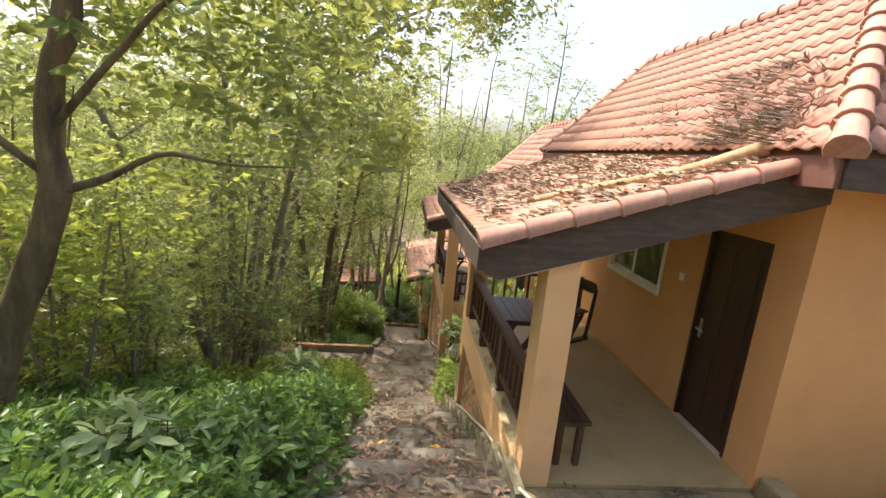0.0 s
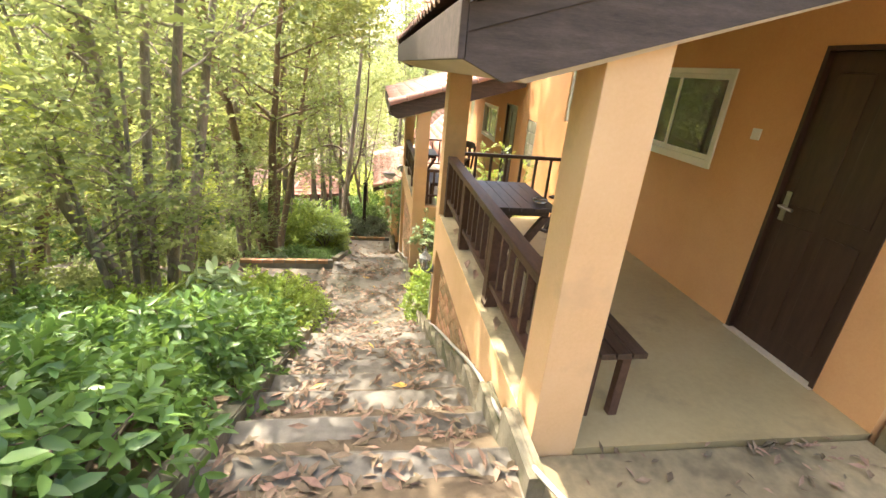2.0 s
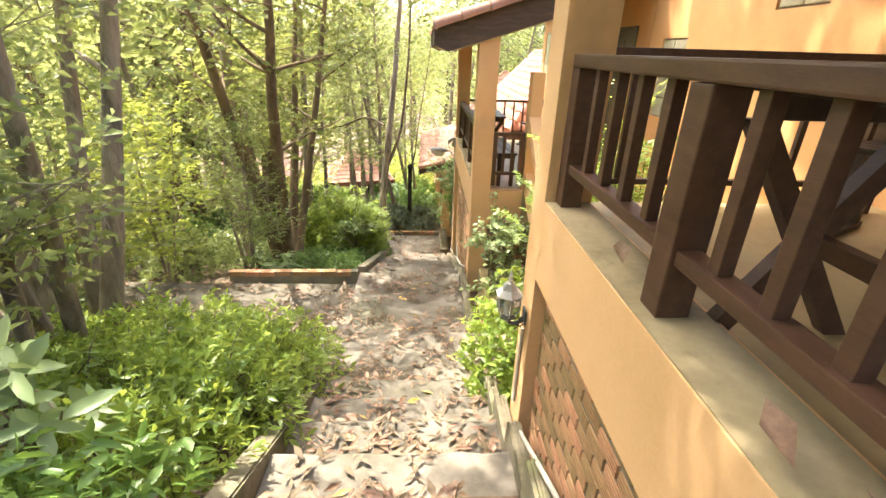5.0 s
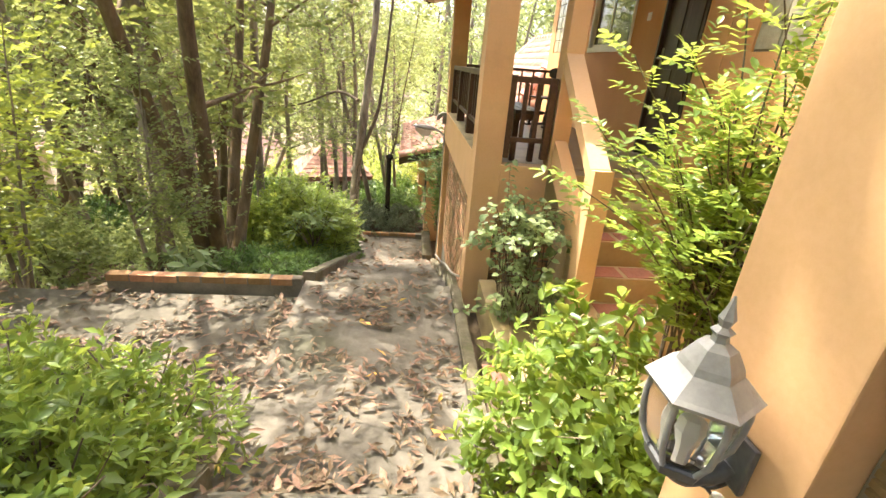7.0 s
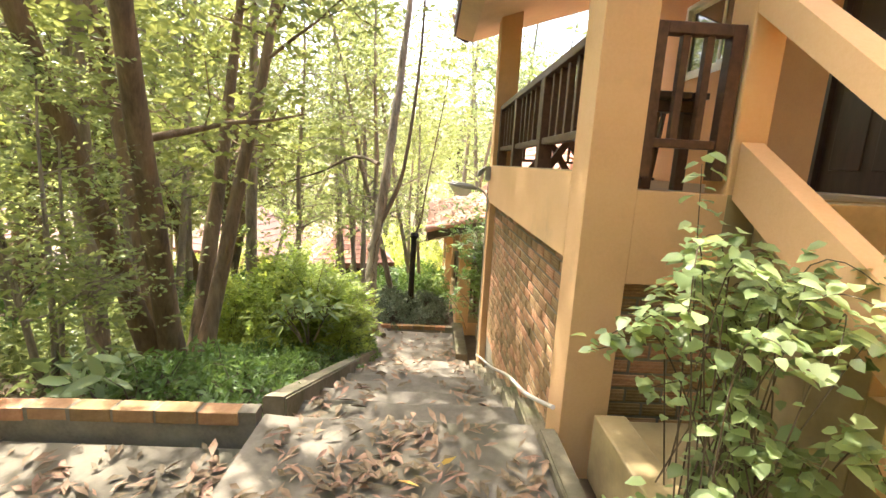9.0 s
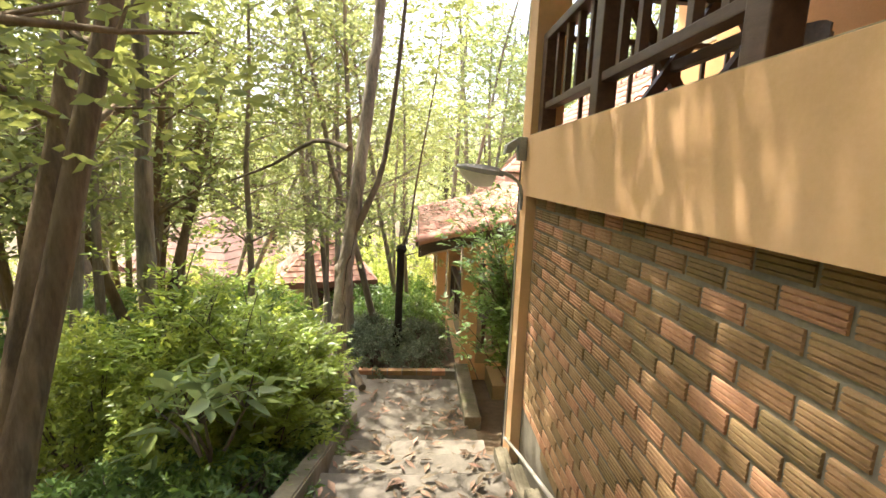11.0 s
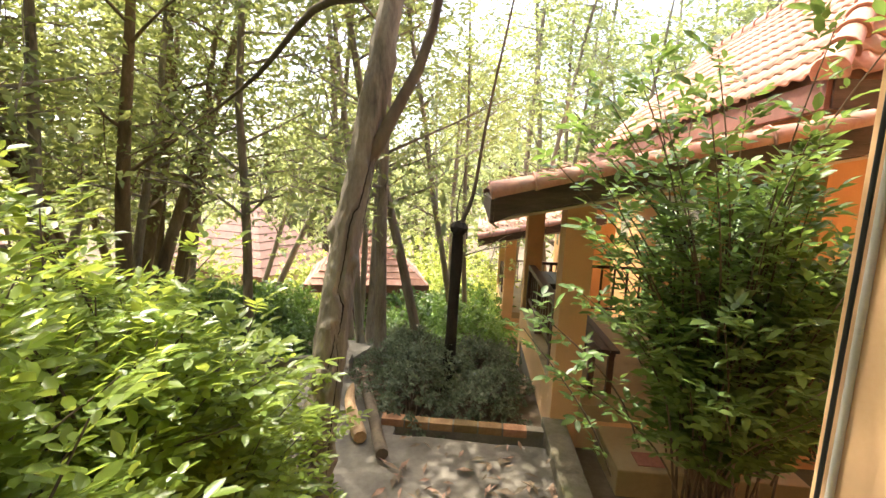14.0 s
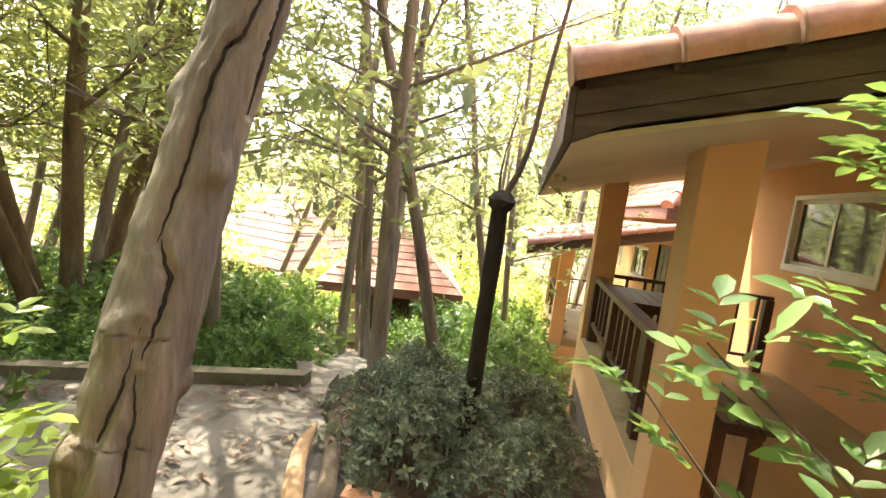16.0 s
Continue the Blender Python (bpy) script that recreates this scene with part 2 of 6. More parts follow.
# ---- building blocks ----
def box(bm, x0, x1, y0, y1, z0, z1, bevel=0.0):
    v = [bm.verts.new(c) for c in ((x0, y0, z0), (x1, y0, z0), (x1, y1, z0), (x0, y1, z0), (x0, y0, z1), (x1, y0, z1), (x1, y1, z1), (x0, y1, z1))]
    fs = [bm.faces.new([v[i] for i in q]) for q in ((3, 2, 1, 0), (4, 5, 6, 7), (0, 1, 5, 4), (1, 2, 6, 5), (2, 3, 7, 6), (3, 0, 4, 7))]
    if bevel:
        es = list({e for f in fs for e in f.edges})
        bmesh.ops.bevel(bm, geom=es, offset=bevel, segments=2, affect="EDGES", profile=0.6)
    return bm


def boxes(*rows, bevel=0.0):
    bm = bmesh.new()
    for r in rows:
        box(bm, *r, bevel=bevel)
    return bm


def prism(bm, outline, axis, a0, a1):
    """Extrudes a closed outline (pairs) along an axis from a0 to a1."""
    def put(p, a):
        return {"x": (a, p[0], p[1]), "y": (p[0], a, p[1]), "z": (p[0], p[1], a)}[axis]
    lo = [bm.verts.new(put(p, a0)) for p in outline]
    hi = [bm.verts.new(put(p, a1)) for p in outline]
    k = len(outline)
    bm.faces.new(lo)
    bm.faces.new(hi[::-1])
    for i in range(k):
        bm.faces.new((lo[i], hi[i], hi[(i + 1) % k], lo[(i + 1) % k]))
    bmesh.ops.recalc_face_normals(bm, faces=bm.faces)
    return bm


def tube(bm, pts, radii, seg=8, cap=True):
    """A tapered tube along points."""
    rings = []
    pts = [Vector(p) for p in pts]
    up = Vector((0.31, 0.17, 0.93))
    for i, p in enumerate(pts):
        d = (pts[min(i + 1, len(pts) - 1)] - pts[max(i - 1, 0)]).normalized()
        a = d.cross(up if abs(d.dot(up)) < 0.95 else Vector((1, 0, 0))).normalized()
        b = d.cross(a)
        r = radii[i] if hasattr(radii, "__len__") else radii
        rings.append([bm.verts.new(p + r * (math.cos(2 * math.pi * k / seg) * a + math.sin(2 * math.pi * k / seg) * b)) for k in range(seg)])
    for q, w in zip(rings, rings[1:]):
        for k in range(seg):
            f = bm.faces.new((q[k], q[(k + 1) % seg], w[(k + 1) % seg], w[k]))
            f.smooth = True
    if cap:
        bm.faces.new(rings[0])
        bm.faces.new(rings[-1][::-1])
    return bm


def mesh_of(name, bm, material):
    me = bpy.data.meshes.new(name)
    bm.to_mesh(me)
    bm.free()
    me.materials.append(material)
    return me


def part(name, bm, material, parent, label=""):
    ob = new(name, bm if isinstance(bm, bpy.types.Mesh) else mesh_of(name, bm, material))
    ob.parent = parent
    return tagged(ob, label)


def thing(name, label, category, at=(0, 0, 0), group="", rz=0.0):
    ob = new(name)
    ob.matrix_basis = pose(*at, 0, 0, rz)
    ob.empty_display_size = 0.1
    return tagged(ob, label, category, group)


def solid(name, bm, material, label, category, group="", kind="", at=None):
    ob = new(name, mesh_of(name, bm, material))
    if at:
        ob.matrix_basis = pose(*at)
    return tagged(ob, label, category, group, kind)


# ---- leaves ----
def unit(v):
    return v / np.maximum(np.linalg.norm(v, axis=1, keepdims=True), 1e-6)


def leaf_mesh(name, pos, way, face, length, width, material, droop=0.15, fold=0.25, fine=False):
    """Folded, drooping leaves: each has a base, two shoulders, a midrib point and a tip."""
    n = len(pos)
    way = unit(way)
    side = unit(np.cross(way, face))
    nrm = np.cross(side, way)
    L, W = length[:, None], width[:, None]
    mid = pos + way * L * 0.5
    sag = np.array([0, 0, -1.0]) * L * droop
    if fine:
        q, w = pos + way * L * 0.28, pos + way * L * 0.68
        v = np.stack([pos, q + side * W * 0.42 + nrm * W * fold * 0.8 + sag * 0.06, w + side * W * 0.4 + nrm * W * fold * 0.7 + sag * 0.45, pos + way * L + sag, w - side * W * 0.4 + nrm * W * fold * 0.7 + sag * 0.45, q - side * W * 0.42 + nrm * W * fold * 0.8 + sag * 0.06, mid + sag * 0.25], axis=1).reshape(-1, 3)
        faces = np.array([[0, 6, 1], [1, 6, 2], [2, 6, 3], [3, 6, 4], [4, 6, 5], [5, 6, 0]])
        step = 7
    else:
        faces = np.array([[0, 2, 1], [0, 3, 2], [1, 2, 4], [2, 3, 4]])
        step = 5
        v = np.stack([pos, mid + side * W * 0.5 + nrm * W * fold + sag * 0.2, mid + sag * 0.25, mid - side * W * 0.5 + nrm * W * fold + sag * 0.2, pos + way * L + sag], axis=1).reshape(-1, 3)
    base = (np.arange(n) * step)[:, None]
    tri = (base[:, :, None] + faces[None]).reshape(-1, 3)
    me = bpy.data.meshes.new(name)
    me.vertices.add(len(v))
    me.vertices.foreach_set("co", v.astype(np.float32).ravel())
    me.loops.add(len(tri) * 3)
    me.loops.foreach_set("vertex_index", tri.astype(np.int32).ravel())
    me.polygons.add(len(tri))
    me.polygons.foreach_set("loop_start", (np.arange(len(tri)) * 3).astype(np.int32))
    me.update(calc_edges=True)
    me.validate()
    me.materials.append(material)
    return me


def sprigs(rng, tips, axes, count, length, width, spread=1.1, back=0.12):
    """Whorls of leaves round twig tips."""
    n = len(tips)
    axes = unit(axes)
    ref = np.where(np.abs(axes[:, 2:3]) < 0.9, np.array([[0, 0, 1.0]]), np.array([[1.0, 0, 0]]))
    a = unit(np.cross(axes, ref))
    b = np.cross(axes, a)
    P, D, N, L, W = [], [], [], [], []
    for k in range(count):
        ang = 2 * math.pi * (k / count) * 1.618 * 1.5 + rng.uniform(-0.5, 0.5, n)
        tilt = np.clip(spread + rng.normal(0, 0.25, n), 0.15, 1.9)[:, None]
        r = np.cos(ang)[:, None] * a + np.sin(ang)[:, None] * b
        D.append(axes * np.cos(tilt) + r * np.sin(tilt))
        N.append(axes * np.sin(tilt) - r * np.cos(tilt) + rng.normal(0, 0.2, (n, 3)))
        P.append(tips - axes * back * (k / count))
        s = rng.uniform(0.65, 1.2, n)
        L.append(length * s)
        W.append(width * s)
    return np.concatenate(P), np.concatenate(D), np.concatenate(N), np.concatenate(L), np.concatenate(W)


# ---- ground and path ----
PROFILE = [(-30, 11.0), (-3, 2.75), (3.8, -0.28), (8.2, -2.3), (10.3, -2.42), (15.2, -4.14), (18, -4.25), (22, -5.3), (32, -6.6), (60, -8.5), (120, -9.5), (900, -12)]


def profile(y):
    for (a, za), (b, zb) in zip(PROFILE, PROFILE[1:]):
        if y <= b:
            return za + (zb - za) * (y - a) / (b - a)
    return PROFILE[-1][1]


def ground_z(x, y):
    z = profile(y)
    if x < -2.5:
        z -= min(0.05 * (-2.5 - x), 2.5)
    if x > 0.95:
        z = min(z, -0.08)
        if y > 6.9:
            z = min(z, profile(y) + 0.02)
    if x > 7:
        z += min((x - 7) * 0.12, 3.0)
    return z + 0.05 * noise.noise(Vector((x * 0.6, y * 0.6, 3.1))) * (1.0 if x < -0.8 else 0.3)


def build_ground():
    def axis(lo, hi, fine_lo, fine_hi, step):
        out, v = [], fine_lo
        while v <= fine_hi + 1e-6:
            out.append(v)
            v += step
        s, v = step, fine_hi
        while v < hi:
            s *= 1.35
            v += s
            out.append(v)
        s, v = step, fine_lo
        pre = []
        while v > lo:
            s *= 1.35
            v -= s
            pre.append(v)
        return pre[::-1] + out
    xs = axis(-900, 900, -7, 4, 0.25)
    ys = axis(-60, 900, -2, 24, 0.25)
    bm = bmesh.new()
    grid = [[bm.verts.new((x, y, ground_z(x, y))) for x in xs] for y in ys]
    for a, b in zip(grid, grid[1:]):
        for i in range(len(xs) - 1):
            f = bm.faces.new((a[i], a[i + 1], b[i + 1], b[i]))
            f.smooth = True
    solid("ground", bm, SOIL, "brown sloping soil with leaf litter", "ground", kind="structure")


build_ground()

UP_EDGES = [3.8 + 0.45 * k for k in range(-14, 10)]      # front edges of the upper steps
UP_Z0, UP_RISE = -0.19, 0.2
LOW_EDGES = [10.33 + 0.49 * k for k in range(10)]
LOW_RISE = 0.187
LAND_Z = -2.16
LEFT, RIGHT = -0.5, 0.88


def path_z(y):
    """The height of the walked surface along the middle line."""
    if y < 8.07:
        k = math.ceil((y - 3.8) / 0.45 - 1e-9)
        return max(UP_Z0 - UP_RISE * k, LAND_Z + 0.0)
    if y < LOW_EDGES[0]:
        return LAND_Z
    k = sum(1 for e in LOW_EDGES if e < y)
    return LAND_Z - LOW_RISE * k


def step_block(x0, x1, y0, y1, z, depth, seed):
    """A worn concrete step with a chipped, softened front edge."""
    rnd = random.Random(seed)
    bm = bmesh.new()
    n = 9
    rows = []
    for i in range(n + 1):
        x = x0 + (x1 - x0) * i / n
        w = rnd.uniform(-0.012, 0.012)
        d = rnd.uniform(0, 0.008)
        prof = [(y0, z - depth), (y0, z - d * 0.5), (y1 - 0.03 + w, z - d), (y1 - 0.006 + w, z - 0.012 - d), (y1 + w, z - 0.035), (y1 + w * 0.5, z - depth)]
        rows.append([bm.verts.new((x, py, pz)) for py, pz in prof])
    for a, b in zip(rows, rows[1:]):
        for k in range(5):
            bm.faces.new((a[k], b[k], b[k + 1], a[k + 1]))
    bm.faces.new(rows[0])
    bm.faces.new(rows[-1][::-1])
    bmesh.ops.recalc_face_normals(bm, faces=bm.faces)
    return bm


stairs = new("steps")
tagged(stairs, "long flight of worn grey concrete garden steps strewn with dry leaves", "steps", kind="structure")
prev = UP_EDGES[0] - 0.45
for k, e in enumerate(UP_EDGES):
    part("step", step_block(LEFT, RIGHT, prev - 0.02, e, UP_Z0 - UP_RISE * round((e - 3.8) / 0.45), 0.5, k), CONC, stairs)
    prev = e
part("landing", step_block(-0.55, 0.86, prev - 0.02, 10.33, LAND_Z, 0.3, 77), CONC, stairs, "pale worn concrete landing slab")
prev = LOW_EDGES[0]
for k, e in enumerate(LOW_EDGES[1:]):
    part("step", step_block(-0.48, 0.86, prev - 0.02, e, LAND_Z - LOW_RISE * (k + 1), 0.45, 100 + k), CONC, stairs)
    prev = e
LOWZ = LAND_Z - LOW_RISE * 10
part("landing", step_block(-0.5, 0.82, prev - 0.02, 16.3, LOWZ, 0.3, 300), CONC, stairs)


def wedge(x0, x1, pts, depth):
    """A strip whose top follows points (y, z)."""
    bm = bmesh.new()
    prism(bm, [(y, z) for y, z in pts] + [(y, z - depth) for y, z in pts[::-1]], "x", x0, x1)
    es = [e for e in bm.edges if abs(e.verts[0].co.x - e.verts[1].co.x) < 1e-6 and max(v.co.z for v in e.verts) > -99]
    bmesh.ops.bevel(bm, geom=es, offset=0.012, segments=2, affect="EDGES")
    return bm


solid("kerb_left_upper", wedge(-0.64, -0.505, [(-2.5, UP_Z0 + 6.3 * 0.444 + 0.02), (3.8, UP_Z0 + 0.02), (8.0, UP_Z0 - 4.2 * 0.444 + 0.06)], 0.5), KERB, "mossy sloping concrete kerb beside the steps", "kerb", kind="structure")
solid("kerb_left_lower", wedge(-0.62, -0.485, [(10.45, LAND_Z + 0.02), (15.3, LOWZ + 0.08)], 0.45), KERB, "mossy sloping concrete kerb beside the steps", "kerb", kind="structure")
# stepped kerb below the porch side
kr = new("kerb_right_upper")
tagged(kr, "stepped grey concrete kerb along the wall", "kerb", kind="structure")
for k in range(10):
    y0 = 3.05 + 0.45 * k
    part("kerb_block", step_block(0.885, 0.965, y0, y0 + 0.445, UP_Z0 - UP_RISE * (k - 1) + 0.1, 0.6, 400 + k), KERB, kr)
solid("kerb_right_landing", wedge(0.865, 0.96, [(7.6, -1.98), (8.2, -2.1), (10.2, -2.12)], 0.3), KERB, "low mossy concrete kerb beside the landing", "kerb", kind="structure")
kl = new("kerb_right_lower")
tagged(kl, "stepped grey concrete kerb along the brick wall", "kerb", kind="structure")
for k in range(7):
    y0 = 10.3 + 0.49 * k
    part("kerb_block", step_block(0.865, 0.97, y0, y0 + 0.485, LAND_Z - LOW_RISE * (k + 1) + 0.09, 0.5, 450 + k), KERB, kl)
solid("kerb_end", boxes((0.78, 0.98, 15.1, 16.6, LOWZ - 0.3, LOWZ + 0.1), bevel=0.015), KERB, "low pale concrete kerb at the pillar foot", "kerb", kind="structure")

# porch apron in front of the first bungalow, side court by the landing, lower court and far path
solid("pavement_apron", boxes((0.93, 2.95, -1.0, 3.29, -0.35, -0.03), bevel=0.01), APRON, "stained bare cement apron before the porch", "pavement", kind="structure")
solid("pavement_court", boxes((-6.5, -0.56, 8.5, 10.2, -2.75, LAND_Z - 0.13), bevel=0.01), DAMP, "damp cement court littered with dry leaves", "pavement", kind="structure")
bm = bmesh.new()
prism(bm, [(-0.49, 15.4), (-0.49, 16.4), (-1.15, 17.3), (-1.3, 17.75), (-1.32, 18.0), (-1.8, 18.1), (-1.46, 17.6), (-6.4, 15.55), (-6.4, 14.3), (-1.3, 15.5)], "z", -4.4, LOWZ - 0.012)
solid("pavement_lower", bm, CONC, "leaf-strewn cement path turning aside", "pavement", kind="structure")
bm = bmesh.new()
tops = [(-1.85, -1.35, 17.7, -4.06), (-1.75, -1.3, 19.0, -4.3), (-2.0, -1.5, 20.0, -4.6), (-2.45, -1.95, 21.3, -5.1)]
rows = [[bm.verts.new(c) for c in ((a, y, z - 0.3), (a, y, z), (b, y, z), (b, y, z - 0.3))] for a, b, y, z in tops]
for p, q in zip(rows, rows[1:]):
    for k in range(3):
        bm.faces.new((p[k], q[k], q[k + 1], p[k + 1]))
bm.faces.new(rows[0][::-1])
bmesh.ops.recalc_face_normals(bm, faces=bm.faces)
solid("pavement_far", bm, CONC, "narrow pale cement path winding downhill", "pavement", kind="structure")

# right-hand court between the bungalows
solid("pavement_planter", boxes((0.97, 2.94, 7.0, 8.75, -2.6, -2.1), bevel=0.01), SOIL, "dark soil bed between the bungalows", "pavement", kind="structure")
solid("pavement_side_court", boxes((1.75, 2.94, 7.01, 8.29, -2.5, -2.07), bevel=0.01), FLOORM, "pale cement pad below the side wall", "pavement", kind="structure")
solid("pavement_stair_foot", boxes((1.3, 2.94, 8.3, 10.2, -2.5, -2.06), bevel=0.01), FLOORM, "pale cement pad at the stair foot", "pavement", kind="structure")


# ---- bungalows ----
def brick_mesh():
    """A hollow brick's ribbed face: four raised bands with grooves between."""
    bm = bmesh.new()
    prof = [(0.0, 0.0), (-0.016, 0.002), (-0.018, 0.014), (-0.011, 0.018), (-0.018, 0.022), (-0.018, 0.037), (-0.011, 0.041), (-0.018, 0.045), (-0.018, 0.06), (-0.011, 0.064), (-0.018, 0.068), (-0.016, 0.08), (0.0, 0.082)]
    a = [bm.verts.new((x, 0.0, z)) for x, z in prof]
    b = [bm.verts.new((x, 0.2, z)) for x, z in prof]
    for k in range(len(prof) - 1):
        bm.faces.new((a[k], a[k + 1], b[k + 1], b[k]))
    bm.faces.new(a[::-1])
    bm.faces.new(b)
    bmesh.ops.recalc_face_normals(bm, faces=bm.faces)
    return mesh_of("brick", bm, BRICK)


BRICKS = brick_mesh()


def brick_panel(parent, y0, y1, z0, z1, x, base, rnd, along="y", cap=330):
    """Running bond on a mortar panel. base(y): the ground under the panel."""
    bm = bmesh.new()
    if along == "y":
        box(bm, x, x + 0.06, y0, y1, z0, z1)
    else:
        box(bm, y0, y1, x, x + 0.06, z0, z1)
    panel = part("brick_panel", bm, MORTAR, parent, "orange ribbed brick infill with grey mortar")
    row, n, z = 0, 0, z1 - 0.074
    while z > z0 - 0.05:
        y = y0 + 0.012 - (0.096 if row % 2 else 0.0)
        while y < y1 - 0.02:
            a, b = max(y, y0 + 0.008), min(y + 0.176, y1 - 0.008)
            if b - a > 0.03 and z > base((a + b) / 2) - 0.06 and n < cap:
                o = new("brick", BRICKS)
                o.parent = panel
                if along == "y":
                    m = Matrix.Translation((x + 0.009 + rnd.uniform(-0.003, 0.003), a, z + rnd.uniform(-0.003, 0.003))) @ Matrix.Diagonal((1, (b - a) / 0.2, 1, 1))
                else:
                    m = Matrix.Translation((a, x + 0.009 + rnd.uniform(-0.003, 0.003), z + rnd.uniform(-0.003, 0.003))) @ Matrix.Rotation(radians(90), 4, "Z") @ Matrix.Diagonal((1, -(b - a) / 0.2, 1, 1))
                o.matrix_basis = m @ Matrix.Diagonal((1, 1, 0.8, 1))
                n += 1
            y += 0.193
        z -= 0.081
        row += 1
    return panel


def wave(t):
    """Cross-section of an S-shaped roof tile over its width, 0 to 1."""
    return 0.028 * (math.sin(2 * math.pi * t) * 0.5 + 0.5) ** 1.3


def tile_mesh(width=0.165, length=0.3):
    bm = bmesh.new()
    n = 7
    top = [[bm.verts.new((s * length, t / n * width, wave(t / n) + (0.022 if s == 0 else 0.0))) for t in range(n + 1)] for s in (0, 1)]
    low = [bm.verts.new((0.0, t / n * width, wave(t / n) + 0.006)) for t in range(n + 1)]
    for t in range(n):
        f = bm.faces.new((top[0][t], top[1][t], top[1][t + 1], top[0][t + 1]))
        f.smooth = True
        bm.faces.new((low[t], top[0][t], top[0][t + 1], low[t + 1]))
    return mesh_of("tile", bm, TILE)


TILES = tile_mesh()
ROOF_RND = random.Random(5)


def tiled_slope(parent, x0, z0, x1, z1, y0, y1, inside, as_parts):
    """Tiles from the eave (x0, z0) up to (x1, z1), between y0 and y1; inside(y, s) tells whether a tile at s metres up is there."""
    run = math.hypot(x1 - x0, z1 - z0)
    pitch = math.atan2(z1 - z0, abs(x1 - x0))
    turn = Matrix.Rotation(0 if x1 > x0 else math.pi, 4, "Z") @ Matrix.Rotation(-pitch, 4, "Y")
    joined = bmesh.new()
    s, n = 0.0, 0
    while s < run - 0.12:
        y = y0
        while y < y1 - 0.05:
            if inside(y + 0.1, s + 0.1):
                f = s / run
                at = Vector((x0 + (x1 - x0) * f, y if x1 > x0 else y + 0.165, z0 + (z1 - z0) * f + 0.03))
                m = Matrix.Translation(at) @ turn @ Matrix.Rotation(ROOF_RND.uniform(-0.012, 0.012), 4, "Z")
                if as_parts and n < 300:
                    o = new("tile", TILES)
                    o.parent = parent
                    o.matrix_basis = m
                    n += 1
                else:
                    k = len(joined.verts)
                    joined.from_mesh(TILES)
                    joined.verts.ensure_lookup_table()
                    bmesh.ops.transform(joined, matrix=m, verts=joined.verts[k:])
            y += 0.165
        s += 0.245
    if len(joined.verts):
        o = part("tiles", joined, TILE, parent, "weathered terracotta roof tiles")
        tagged(o, kind="stuff")
    else:
        joined.free()


def barrel_mesh(length=0.34):
    """A half-round cap tile, wider at its lower end, with a rolled lip."""
    bm = bmesh.new()
    rows = []
    for s, r in ((0.0, 0.088), (0.03, 0.092), (0.05, 0.08), (1.0, 0.066)):
        rows.append([bm.verts.new((s * length, math.cos(a) * r, math.sin(a) * r)) for a in [math.pi * (k / 9 * 1.3 - 0.15) for k in range(10)]])
    for a, b in zip(rows, rows[1:]):
        for k in range(9):
            f = bm.faces.new((a[k], b[k], b[k + 1], a[k + 1]))
            f.smooth = True
    bm.faces.new(rows[0])
    return mesh_of("cap_tile", bm, CAP)


BARREL = barrel_mesh()


def caps(parent, a, b, fat=1.0):
    """Cap tiles in a line from a up to b."""
    a, b = Vector(a), Vector(b)
    d = (b - a)
    n = max(1, round(d.length / 0.31))
    turn = d.to_track_quat("X", "Z").to_matrix().to_4x4()
    for k in range(n):
        o = new("cap_tile", BARREL)
        o.parent = parent
        o.matrix_basis = Matrix.Translation(a + d * (k / n)) @ turn @ Matrix.Diagonal((d.length / n / 0.31, fat, fat, 1))


def wall_with_holes(x0, x1, y0, y1, z0, z1, holes, axis):
    """A wall slab along y (axis 'y') or x (axis 'x'), with rectangular holes (a0, a1, z0, z1) right through."""
    a0, a1 = (y0, y1) if axis == "y" else (x0, x1)
    cuts = sorted({a0, a1, *(h[0] for h in holes), *(h[1] for h in holes)})
    bm = bmesh.new()
    for p, q in zip(cuts, cuts[1:]):
        spans = sorted((h[2], h[3]) for h in holes if h[0] <= p + 1e-6 and h[1] >= q - 1e-6)
        z = z0
        for lo, hi in spans + [(z1, z1)]:
            if lo > z + 1e-6:
                box(bm, *((x0, x1, p, q, z, lo) if axis == "y" else (p, q, y0, y1, z, lo)))
            z = max(z, hi)
    bmesh.ops.remove_doubles(bm, verts=bm.verts, dist=1e-4)
    return bm


